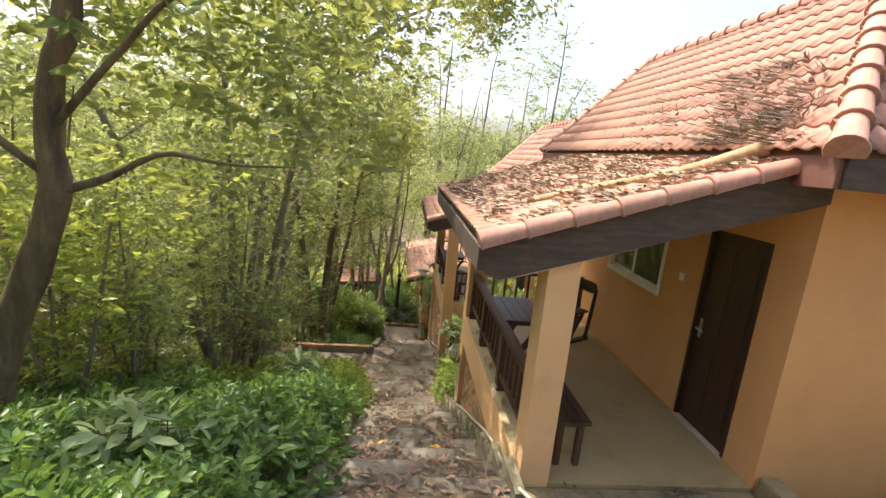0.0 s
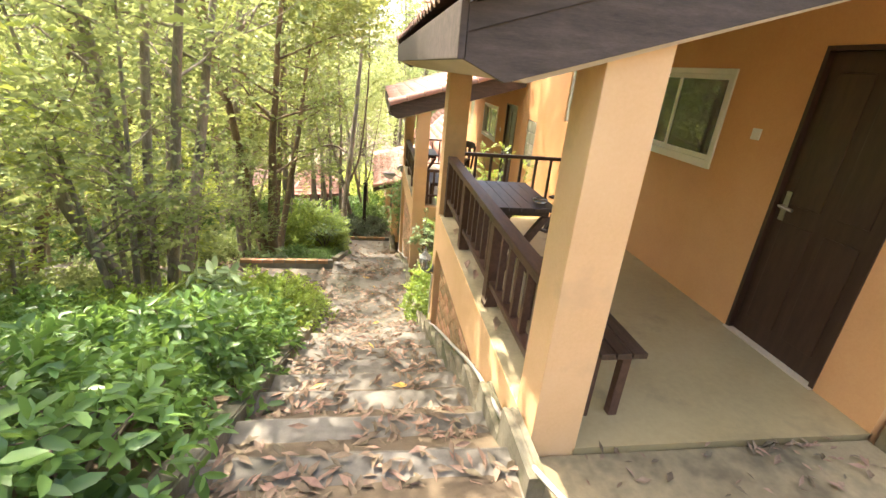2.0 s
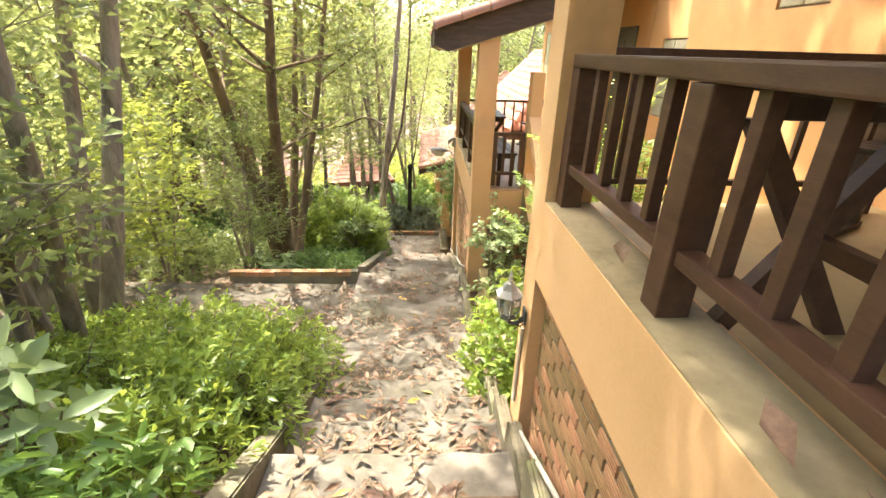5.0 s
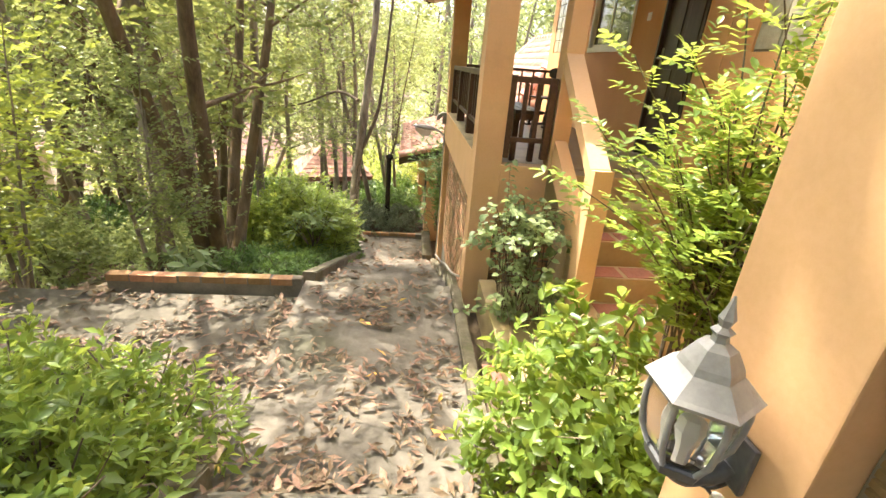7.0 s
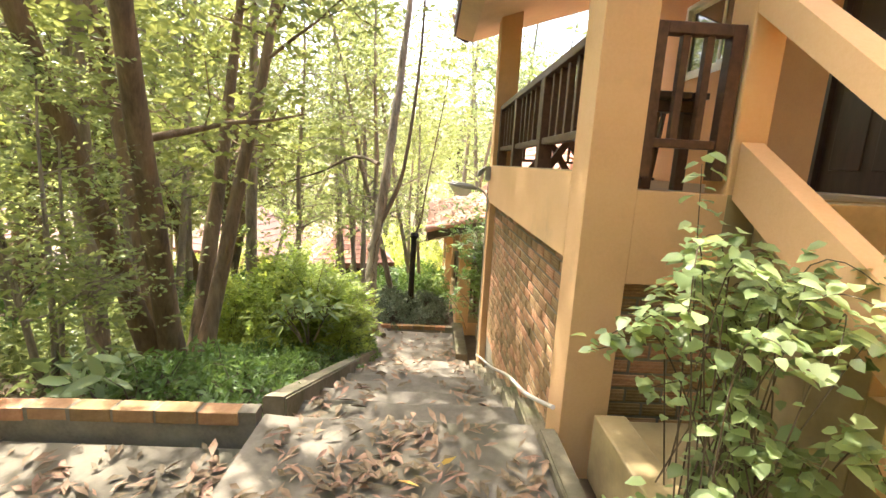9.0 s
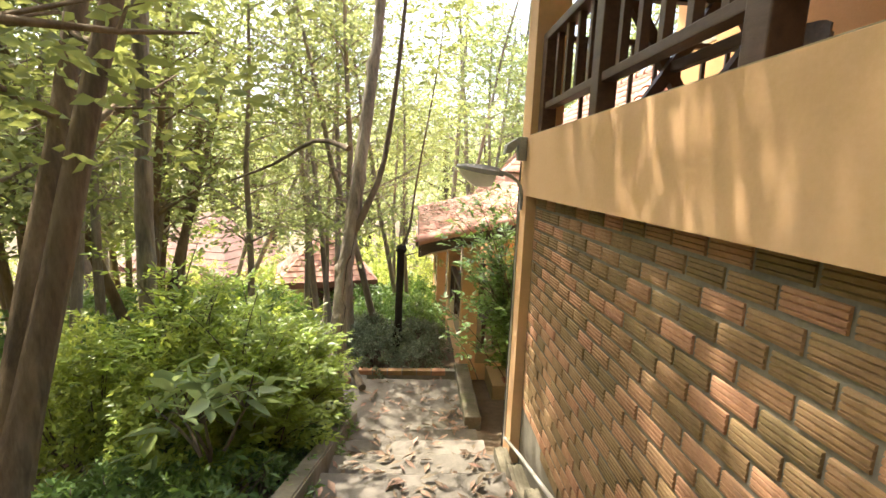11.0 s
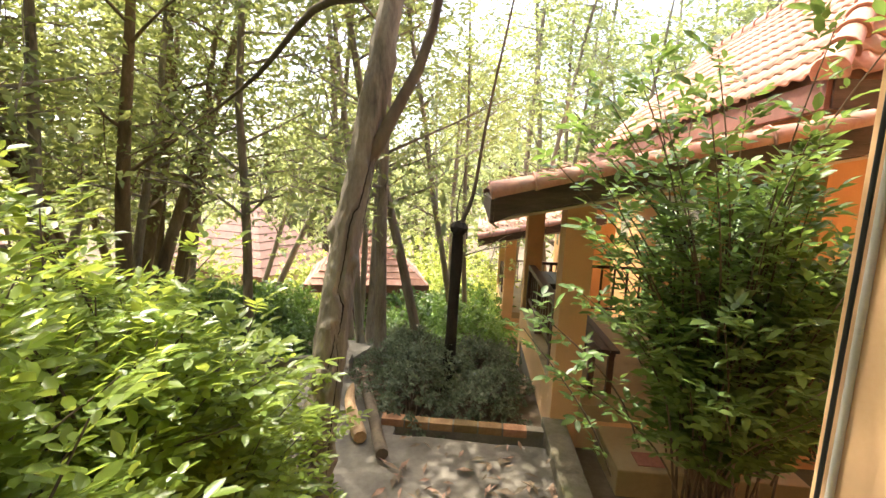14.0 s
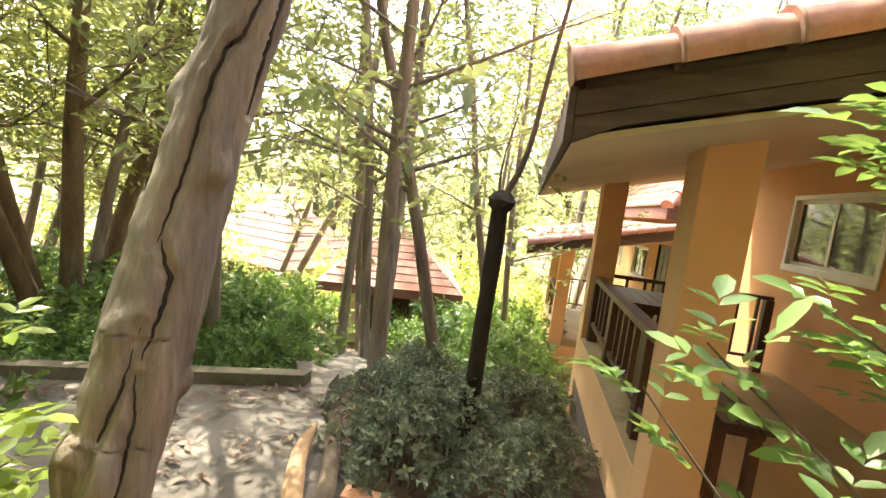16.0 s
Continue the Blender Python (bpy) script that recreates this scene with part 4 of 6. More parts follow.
def frond_shrub(name, label, seed, rx, ry, h, shoots, leaf, size, pairs=3, lift=0.3, reach=(), nodes=11, ratio=0.46, group="", wood=None, fronds=2, droop=0.12):
    """A bush of arching shoots that bear layered compound leaves. reach: ends of long single shoots."""
    rng = np.random.default_rng(seed)
    t = thing(name, label, "shrub", group=group)
    bm = bmesh.new()
    P, D, N, L = [], [], [], []
    ends = [np.array(e, float) for e in reach]
    for k in range(shoots):
        a, u = rng.uniform(0, 2 * math.pi), math.sqrt(rng.uniform(0, 1))
        lump = 1 + 0.25 * math.sin(3 * a + seed)
        ends.append(np.array([math.cos(a) * u * rx * lump, math.sin(a) * u * ry * lump, lift + (h - lift) * (1 - 0.5 * u * u) * rng.uniform(0.35, 1.05)]))
    for e in ends:
        base = np.array([rng.normal(0, rx * 0.14), rng.normal(0, ry * 0.14), -0.06])
        mid = base + (e - base) * np.array([0.4, 0.4, 0.68]) + rng.normal(0, 0.04, 3)
        pts = [np.array(p) for p in spline([base, mid, e], 16)]
        lo = 0 if len(P) % 3 == 0 else 6
        tube(bm, pts[lo:], [0.0085 - 0.00042 * i for i in range(lo, 16)], 5, cap=False)
        out = e - base
        out[2] *= 0.3
        out /= np.linalg.norm(out) + 1e-6
        for i in range(16 - nodes, 16):
            if pts[i][2] < lift * 0.8:
                continue
            for _ in range(fronds):
                a = rng.uniform(0, 2 * math.pi)
                d = np.array([math.cos(a), math.sin(a), rng.normal(0.12, 0.22)]) + out * 0.7
                d /= np.linalg.norm(d)
                up = np.array([rng.normal(0, 0.22), rng.normal(0, 0.22), 1.0])
                sd = np.cross(d, up)
                sd /= np.linalg.norm(sd)
                r = size * rng.uniform(0.75, 1.15)
                run = r * 0.62 * pairs
                at = pts[i] + rng.normal(0, 0.015, 3)
                for j in range(pairs):
                    f = at + d * run * (j + 0.7) / pairs + np.array([0, 0, -0.05 * run * (j / pairs) ** 2])
                    for sg in (-1, 1):
                        P.append(f)
                        D.append(d * rng.uniform(0.45, 0.7) + sd * sg * 0.8 + rng.normal(0, 0.08, 3))
                        N.append(up + rng.normal(0, 0.22, 3))
                        L.append(r * (0.8 + 0.25 * j / pairs) * rng.uniform(0.85, 1.1))
                P.append(at + d * run)
                D.append(d + rng.normal(0, 0.08, 3))
                N.append(up + rng.normal(0, 0.2, 3))
                L.append(r * 1.1)
    part("stem", bm, wood or BARK2, t)
    L = np.array(L)
    part("foliage", leaf_mesh("foliage", np.array(P), np.array(D), np.array(N), L, L * ratio, leaf, droop, 0.16, size > 0.06), leaf, t)
    return t


def place(template, spots, seed, lean=0.0):
    """Copies of a thing at (x, y, scale[, z]); the first spot takes the original."""
    rnd = random.Random(seed)
    for k, spot in enumerate(spots):
        x, y, s = spot[:3]
        z = spot[3] if len(spot) > 3 else ground_z(x, y) - 0.02
        turn = spot[4] if len(spot) > 4 else rnd.uniform(0, 360)
        m = pose(x, y, z, rnd.gauss(0, lean), rnd.gauss(0, lean), turn) @ Matrix.Diagonal((s, s, s * rnd.uniform(0.92, 1.08), 1))
        if k == 0:
            template.matrix_basis = m
        else:
            copy_thing(template, m)


# broad-leaved bed beside the upper steps
rnd = random.Random(11)
bedA = shrub("low_shrub", "low broad-leaved green shrub in the bed beside the steps", 21, 0.62, 0.62, 0.62, 400, LEAF_HEDGE, 0.086, 6, 1.0, fine=True, group="broad-leaved bed")
bedB = shrub("low_shrub", "low broad-leaved green shrub in the bed beside the steps", 22, 0.58, 0.6, 0.56, 380, LEAF_HEDGE, 0.078, 6, 0.95, group="broad-leaved bed")
bedC = shrub("low_shrub", "bright green small-leaved shrub in the bed beside the steps", 23, 0.52, 0.52, 0.72, 300, LEAF_FEATHER, 0.08, 6, 0.85, 0.36, group="small-leaved bed")
spotsA, spotsB, spotsC = [], [], []
y = -0.6
while y < 8.5:
    x = -1.06
    while x > -3.7:
        sx, sy = x + rnd.uniform(-0.18, 0.18), y + rnd.uniform(-0.2, 0.2)
        if y > 5.6 and x > -2.6:
            spotsC.append((min(sx, -0.98), min(sy, 8.15), rnd.uniform(0.85, 1.1)))
        elif rnd.random() < 0.5:
            spotsA.append((min(sx, -1.06), sy, rnd.uniform(0.85, 1.15)))
        else:
            spotsB.append((min(sx, -1.03), sy, rnd.uniform(0.85, 1.2)))
        x -= 0.72
    y += 0.66
place(bedA, spotsA, 1)
place(bedB, spotsB, 2)
spotsC += [(-1.02, 6.9, 1.1), (-1.05, 7.5, 1.2), (-1.05, 8.1, 1.2), (-1.6, 8.1, 1.25), (-2.2, 8.15, 1.2), (-2.8, 8.1, 1.2)]
place(bedC, spotsC, 3)

# beds beside the lower steps
hedge = shrub("low_shrub", "low grey-green small-leaved hedge shrub beside the lower steps", 31, 0.5, 0.5, 0.42, 220, LEAF_DARK, 0.07, 7, 0.85, 0.36, group="lower hedge")
spots = []
for k in range(9):
    spots.append((-1.0 + rnd.uniform(-0.06, 0.04), 10.95 + 0.47 * k, rnd.uniform(0.85, 1.05)))
    spots.append((-1.6 + rnd.uniform(-0.1, 0.1), 10.95 + 0.5 * k, rnd.uniform(0.8, 1.1)))
place(hedge, spots, 4)
dark = shrub("undergrowth_shrub", "dark green leafy undergrowth shrub below the trees", 32, 0.9, 0.9, 1.0, 230, LEAF_DARK, 0.15, 6, 1.0, group="undergrowth")
place(dark, [(-3.0 - rnd.uniform(0, 6), 10.8 + rnd.uniform(0, 8), rnd.uniform(0.8, 1.25)) for _ in range(16)] + [(-6 - rnd.uniform(0, 8), 1 + rnd.uniform(0, 10), rnd.uniform(0.7, 1.2)) for _ in range(9)], 5)
mid = shrub("undergrowth_shrub", "leafy mid-green undergrowth shrub among the trunks", 40, 0.85, 0.85, 1.15, 420, LEAF_TREE2, 0.12, 6, 1.0, 0.4, group="mid undergrowth", hollow=0.6)
place(mid, [(-3.6, 7.6, 0.85), (-3.7, 6.5, 0.95), (-4.4, 5.6, 1.1), (-3.9, 4.6, 0.9), (-4.6, 3.6, 1.1), (-3.8, 2.6, 0.8), (-5.3, 4.6, 1.2), (-5.4, 7.0, 1.15), (-4.7, 8.2, 1.0), (-6.4, 6.0, 1.2), (-4.2, 9.6, 0.8), (-3.6, 11.3, 0.9), (-4.6, 12.2, 1.1), (-3.3, 12.7, 0.9), (-3.0, 14.6, 1.0), (-3.9, 15.6, 1.0)], 19)
bright = shrub("leafy_shrub", "tall bright yellow-green shrub beside the lower steps", 33, 0.72, 0.72, 1.45, 1150, LEAF_BRIGHT, 0.072, 6, 0.95, 0.45, stems=14, group="bright shrubs", hollow=0.6)
place(bright, [(-1.45, 13.4, 0.85), (-1.95, 14.6, 0.9), (-2.3, 13.6, 1.0), (-1.85, 15.1, 0.85)], 6)
tall = frond_shrub("leafy_shrub", "tall bright yellow-green shrub overhanging the lower steps", 38, 0.64, 0.66, 1.72, 62, LEAF_LIME, 0.07, 3, 0.25, group="bright shrubs")
place(tall, [(-1.08, 13.5, 0.95), (-1.12, 14.1, 1.12), (-1.55, 14.7, 1.2), (-1.8, 14.0, 1.2), (-0.95, 14.5, 0.85)], 17)
edge = shrub("low_shrub", "low grey-green shrub spilling over the kerb", 39, 0.42, 0.5, 0.72, 420, LEAF_DARK, 0.05, 6, 0.9, 0.42, stems=12, hollow=0.6, group="kerb shrubs")
place(edge, [(-0.78, 14.85, 0.8), (-0.72, 14.4, 0.9), (-0.8, 13.9, 0.9)], 18)
broad = shrub("broad_leaf_plant", "broad-leaved pale green plant at the hedge edge", 34, 0.3, 0.3, 0.5, 16, LEAF_PALE, 0.2, 6, 1.1, 0.36, stems=5, fine=True, group="broad-leaf plants")
place(broad, [(-1.75, 10.85, 1.0), (-1.0, 12.75, 1.05, -2.75), (-1.35, 6.0, 1.0, -0.75), (-1.5, 2.6, 0.9, 0.6), (-2.3, 11.3, 1.0)], 7)
grey = shrub("low_shrub", "grey-green twiggy ground shrub in the end bed", 35, 0.55, 0.5, 0.55, 340, LEAF_GREY, 0.065, 6, 0.9, 0.42, stems=16, group="end bed")
place(grey, [(-0.45, 16.95, 0.95), (0.2, 16.85, 0.8), (-0.25, 17.5, 1.05), (0.45, 17.4, 0.75), (-0.75, 17.6, 0.9), (-0.6, 18.3, 1.0), (0.15, 18.2, 0.9), (-0.9, 19.0, 0.9), (0.45, 18.9, 0.8)], 8)
place(dark_low := shrub("undergrowth_shrub", "dark glossy undergrowth shrub in the end bed", 36, 0.8, 0.8, 0.8, 300, LEAF_HEDGE, 0.11, 6, 1.0, group="end undergrowth"),
      [(0.1, 19.9, 1.0), (-0.7, 20.4, 1.2), (-0.3, 21.6, 1.3), (-1.2, 22.5, 1.5), (0.0, 23.2, 1.4), (-2.6, 18.7, 1.0), (-3.4, 19.0, 1.2), (-4.4, 18.6, 1.1), (-3.2, 20.3, 1.2), (-5.6, 18.8, 1.3), (-4.2, 21, 1.4), (-2.2, 24.5, 1.3), (-2.15, 18.1, 0.62), (-2.8, 17.65, 0.62), (-3.5, 17.3, 0.65), (-2.6, 18.5, 0.8), (-4.3, 16.95, 0.7)], 9)
glow = shrub("undergrowth_shrub", "sunlit yellow-green thicket beyond the beds", 37, 1.3, 1.3, 1.7, 360, LEAF_BRIGHT, 0.13, 6, 1.0, 0.42, group="sunlit thicket", hollow=0.7)
place(glow, [(-0.6, 24.5, 1.0), (0.0, 26.5, 1.3), (-1.6, 27.5, 1.4), (-4.6, 25.0, 1.1), (-6.5, 23.0, 1.2), (-8.5, 21.0, 1.2), (-0.5, 30.0, 1.6), (-9.5, 16.0, 1.0), (-11, 12, 1.1), (-10.5, 7.5, 1.0), (-3.6, 29.5, 1.4)], 10)

# right-hand planting
mock = shrub("leafy_shrub", "glossy dark green shrub between the bungalows", 41, 0.55, 0.6, 1.2, 520, LEAF_FEATHER, 0.084, 6, 0.95, 0.45, fine=True, stems=12, hollow=0.75, group="shrubs between the bungalows")
place(mock, [(1.2, 7.85, 0.95, -2.1), (1.38, 7.45, 0.85, -2.1)], 11)
feather = frond_shrub("feathery_shrub", "tall feathery bright green shrub by the porch stair", 42, 0.75, 0.62, 2.3, 50, LEAF_FEATHER, 0.062, 4, 1.0, reach=[(-0.75, 0.25, 1.75), (-0.5, 0.55, 2.05), (-0.35, -0.1, 2.35), (0.2, 0.2, 2.6), (0.45, -0.1, 2.5), (-0.1, 0.5, 2.55)])
place(feather, [(2.0, 8.15, 1.0, -2.1, 0)], 12)
vine = thing("climbing_shrub", "pale heart-leaved climbing shrub sprawling at the stair wall", "shrub", (0, 0, 0))
rng = np.random.default_rng(43)
bm = bmesh.new()
tips, ways, faces_up = [], [], []
shoots = [((1.33, 9.66, -2.12), (1.2, 9.62, -1.3), (1.17, 9.66, -0.78)), ((1.4, 9.6, -2.12), (1.45, 9.5, -1.1), (1.8, 9.45, -1.22))]
for k in range(48):
    b0 = (rng.uniform(1.15, 1.6), rng.uniform(9.35, 9.75), -2.14)
    e0 = (rng.uniform(0.88, 1.85), rng.uniform(9.1, 9.85), rng.uniform(-2.0, -1.12))
    shoots.append((b0, ((b0[0] + e0[0]) / 2 + rng.normal(0, 0.06), (b0[1] + e0[1]) / 2, e0[2] + rng.uniform(-0.05, 0.1)), e0))
for sh in shoots:
    pts = spline(sh, 16)
    tube(bm, pts, [0.0036 - 0.00015 * i for i in range(16)], 5, cap=False)
    for i in range(4, 16):
        for _ in range(3 if i > 6 else 1):
            a = rng.uniform(0, 2 * math.pi)
            tips.append(np.array(pts[i]) + rng.normal(0, 0.022, 3))
            ways.append((math.cos(a), math.sin(a), rng.uniform(-0.35, 0.25)))
            faces_up.append((rng.normal(0, 0.35), rng.normal(-0.15, 0.35), 1.0))
part("stem", bm, BARK2, vine)
ln = 0.062 * rng.uniform(0.5, 1.15, len(tips))
part("foliage", leaf_mesh("foliage", np.array(tips), np.array(ways), np.array(faces_up), ln, ln * 0.85, LEAF_PALE, 0.3, 0.12, True), LEAF_PALE, vine)
place(frond_shrub("leafy_shrub", "large dark glossy shrub before the third bungalow", 44, 0.72, 0.55, 2.45, 115, LEAF_DARK, 0.08, 2, 0.95, reach=[(-0.93, -0.05, 2.27), (-0.8, -0.1, 2.4), (-0.7, 0.0, 2.6), (-0.85, 0.1, 2.55), (-0.6, -0.15, 2.65), (-0.5, 0.05, 2.8), (-0.75, -0.15, 2.25), (-0.5, -0.2, 2.5), (-0.3, -0.2, 2.75), (-0.1, -0.1, 2.6), (-0.62, 0.0, 2.45), (-0.45, -0.3, 2.2), (0.0, -0.4, 2.4), (-1.0, 0.25, 1.35), (-0.95, 0.1, 1.5), (-0.8, 0.0, 1.2), (-0.62, -0.3, 1.6), (-0.7, -0.2, 1.95), (-0.4, -0.4, 2.5), (0.1, -0.3, 2.85), (0.4, -0.4, 3.0), (-0.2, 0.2, 2.7)], fronds=2), [(1.42, 15.15, 1.0, -4.15, 0)], 14)
place(frond_shrub("leafy_shrub", "young glossy shrub crowding the third porch wall", 45, 0.6, 0.4, 2.3, 60, LEAF_GLOSS, 0.088, 2, 0.9), [(2.4, 15.3, 1.0, -4.15)], 15)
place(shrub("low_shrub", "small bright shrub on the rubble by the end wall", 46, 0.5, 0.4, 0.5, 110, LEAF_BRIGHT, 0.085, 6, 1.1, 0.45), [(3.55, 2.3, 1.0, -0.1), (4.3, 2.7, 0.9, -0.1)], 16)

# trees
clump = tree("tree", "many-stemmed tree with pale brown trunks and leafy crown", 51, 7.0, 0.105, 5, 0.42, 0.34, 1.5, 30, LEAF_TREE, BARK3, 0.13, 0.36, limbs=11, group="many-stemmed trees")
place(clump, [(-2.3, 12.6, 1.0, ground_z(-2.3, 12.6), 20), (-6.2, 14.5, 1.1), (-4.7, 18.4, 1.0), (-5.6, 9.2, 0.9), (-7.5, 5.0, 1.0)], 21)
pale = tree("tree", "pale-barked tree with six fanning twisted stems", 59, 6.5, 0.1, 6, 0.36, 0.46, 1.4, 26, LEAF_TREE2, BARK, 0.13, 0.36, limbs=9)
place(pale, [(-2.85, 8.1, 1.0, -2.25, 30)], 29)
dense = tree("tree", "leafy young tree with a dense green crown", 52, 5.2, 0.065, 3, 0.2, 0.28, 1.5, 28, LEAF_TREE2, BARK, 0.14, 0.42, limbs=12, group="young leafy trees")
place(dense, [(-2.7, 7.0, 0.72), (-3.1, 5.4, 0.7), (-2.5, 11.3, 0.62), (-4.0, 5.4, 0.95), (-5.0, 3.2, 1.0), (-5.6, 6.8, 1.1), (-4.0, 1.0, 0.8), (-3.5, 2.3, 0.9), (-4.4, 7.7, 1.0), (-7.0, 2.0, 1.1), (-6.6, 11.4, 1.0), (-8.4, 8.2, 1.1), (-4.2, 10.0, 0.8, -2.4), (3.6, -2.6, 1.0), (5.6, -1.6, 1.05), (7.8, 1.2, 1.0), (1.4, -4.4, 1.0), (-1.8, -4.2, 1.0), (8.4, 4.6, 1.0)], 22)
slim = tree("tree", "slender tall tree with a thin forked trunk", 53, 9.5, 0.08, 1, 0.12, 0.24, 1.5, 22, LEAF_TREE2, BARK, 0.14, 0.42, count=4, limbs=20, group="slender trees")
slimspots = [(-0.53, 18.95, 0.9), (-0.95, 17.9, 1.0), (-4.0, 14.5, 1.05), (-2.8, 18.3, 0.9), (-4.8, 18.6, 1.0), (-4.4, 16.2, 1.05), (-5.9, 17.4, 1.1), (-5.4, 20.8, 1.0)]
for k in range(4):
    slimspots.append((-6.5 - rnd.uniform(0, 12), 3 + rnd.uniform(0, 26), rnd.uniform(0.8, 1.2)))
place(slim, slimspots, 23, 6.0)
slim2 = tree("tree", "slender forked tree with sparse light leaves", 54, 8.0, 0.07, 2, 0.16, 0.26, 1.3, 30, LEAF_TREE2, BARK, 0.115, 0.36, limbs=12, group="forked slender trees")
place(slim2, [(-1.5, 19.5, 1.0), (-2.1, 20.9, 1.0), (-0.1, 22.0, 0.95), (-5.2, 23.0, 1.1), (-7.4, 19.8, 1.1), (-3.3, 24.2, 1.0), (-8.8, 13.5, 1.1), (-4.7, 13.4, 0.9), (-9.2, 24, 1.2), (-1.2, 29, 1.1), (1.6, 28.8, 1.6), (3.0, 29.6, 1.7), (4.6, 28.8, 1.65), (6.4, 30, 1.7), (8.5, 29, 1.7), (3.8, 32, 1.8)], 24, 6.0)
big = tree("tree", "broad hazy green tree far down the slope", 55, 8.5, 0.2, 2, 0.14, 0.2, 3.3, 28, LEAF_TREE2, BARK2, 0.3, 0.7, count=4, limbs=13, group="far broad trees")
farspots = [(4.5, 34, 1.1), (9, 30, 1.2), (12, 24, 1.1), (2.0, 40, 1.2), (-3.5, 42, 1.0), (-9, 38, 1.1), (-15, 32, 1.2), (-20, 24, 1.2), (-22, 14, 1.2), (-21, 4, 1.2), (14, 36, 1.3), (-14, 44, 1.3), (8, 46, 1.3), (18, 20, 1.2), (15, 12, 1.0), (-18, -6, 1.2), (-3, -11, 1.1), (-26, 36, 1.3), (22, 30, 1.4), (-1, 52, 1.3)]
place(big, farspots, 25)


# trees added for the shade that their high crowns cast
shade = tree("tree", "tall tree with a high leafy canopy, added for shade", 56, 7.2, 0.11, 1, 0.06, 0.72, 2.7, 52, LEAF_TREE, BARK, 0.15, 0.6, limbs=18, group="tall shade trees")
place(shade, [(-4.8, 17.4, 0.95), (-0.5, 23.8, 0.9), (-3.6, 1.4, 1.05), (-2.3, 20.3, 1.0)], 26)


thick = tree("tree", "dark-crowned tree with several leaning trunks", 57, 7.5, 0.09, 3, 0.15, 0.3, 1.9, 32, LEAF_TREE, BARK3, 0.16, 0.5, limbs=12, group="dark-crowned trees")
place(thick, [(-5.2, 19.9, 1.0), (-6.0, 16.6, 1.05), (-7.3, 18.9, 1.1), (-7.6, 22.2, 1.1), (-9.2, 15.6, 1.1), (-10.2, 19.5, 1.2)], 27, 3.0)
young = tree("tree", "young sapling with sparse bright yellow-green leaves", 58, 3.7, 0.03, 3, 0.2, 0.25, 0.95, 16, LEAF_BRIGHT, BARK, 0.13, 0.3, limbs=9, group="bright saplings")
place(young, [(-3.3, 4.6, 0.9), (-3.5, 6.3, 0.9), (-3.4, 10.6, 0.9), (-5.2, 12.2, 1.0)], 28, 4.0)


def special_trunk(name, label, pts, rad, wood, category="tree"):
    t = thing(name, label, category)
    bm = bmesh.new()
    tube(bm, pts, rad, 14)
    for v in bm.verts:
        n = noise.noise(Vector((v.co.x * 7, v.co.y * 7, v.co.z * 2.2)))
        v.co.x += 0.03 * n * (rad[0] / 0.13)
        v.co.y += 0.03 * noise.noise(Vector((v.co.x * 7 + 9, v.co.y * 7, v.co.z * 2.2))) * (rad[0] / 0.13)
    part("trunk", bm, wood, t)
    return t


def crown_on(t, seed, centres, sigma, n, leaf, size):
    rng = np.random.default_rng(seed)
    c = np.array(centres)
    tips = c[rng.integers(0, len(c), n)] + rng.normal(0, sigma, (n, 3))
    axes = rng.normal(0, 0.6, (n, 3)) + np.array([0, 0, 0.5])
    part("crown", leaf_mesh("crown", *sprigs(rng, tips, axes, 5, size, size * 0.42, 1.0, size), leaf, 0.22), leaf, t)


# the cracked trunk at the turn of the path
def knotty_trunk(t, pts, r0, r1, wood, seed):
    """A thick trunk with knots, ridges and hollows."""
    n = len(pts)
    bm = bmesh.new()
    tube(bm, pts, [r0 + (r1 - r0) * k / (n - 1) for k in range(n)], 22)
    bm.normal_update()
    for v in bm.verts:
        c = v.co
        bump = 0.016 * noise.noise(Vector((c.x * 5, c.y * 5, c.z * 1.6 + seed))) + 0.011 * noise.noise(Vector((c.x * 22, c.y * 22, c.z * 5 + seed)))
        knot = max(0.0, noise.noise(Vector((c.x * 6 + 3, c.y * 6, c.z * 4.5 + seed))) - 0.32) * 0.09
        v.co = c + v.normal * (bump + knot)
    part("trunk", bm, wood, t)


ct = thing("cracked_tree", "pale brown tree trunk with long dark cracks beside the path", "tree")
CT = spline([(-0.72, 15.0, -4.25), (-0.71, 15.07, -3.6), (-0.687, 15.15, -3.15), (-0.668, 15.3, -2.57), (-0.61, 15.43, -1.99), (-0.5, 15.65, -1.0), (-0.35, 16.0, 0.5), (-0.2, 16.3, 2.5), (-0.1, 16.5, 4.6)], 560)
CT = [p for k, p in enumerate(CT) if p.z < -1.6 or k % 6 == 0]


def trunk_radius(z):
    return float(np.interp(z, [-4.25, -3.5, -2.6, -2.0, -1.0, 4.6], [0.12, 0.092, 0.086, 0.081, 0.07, 0.03]))


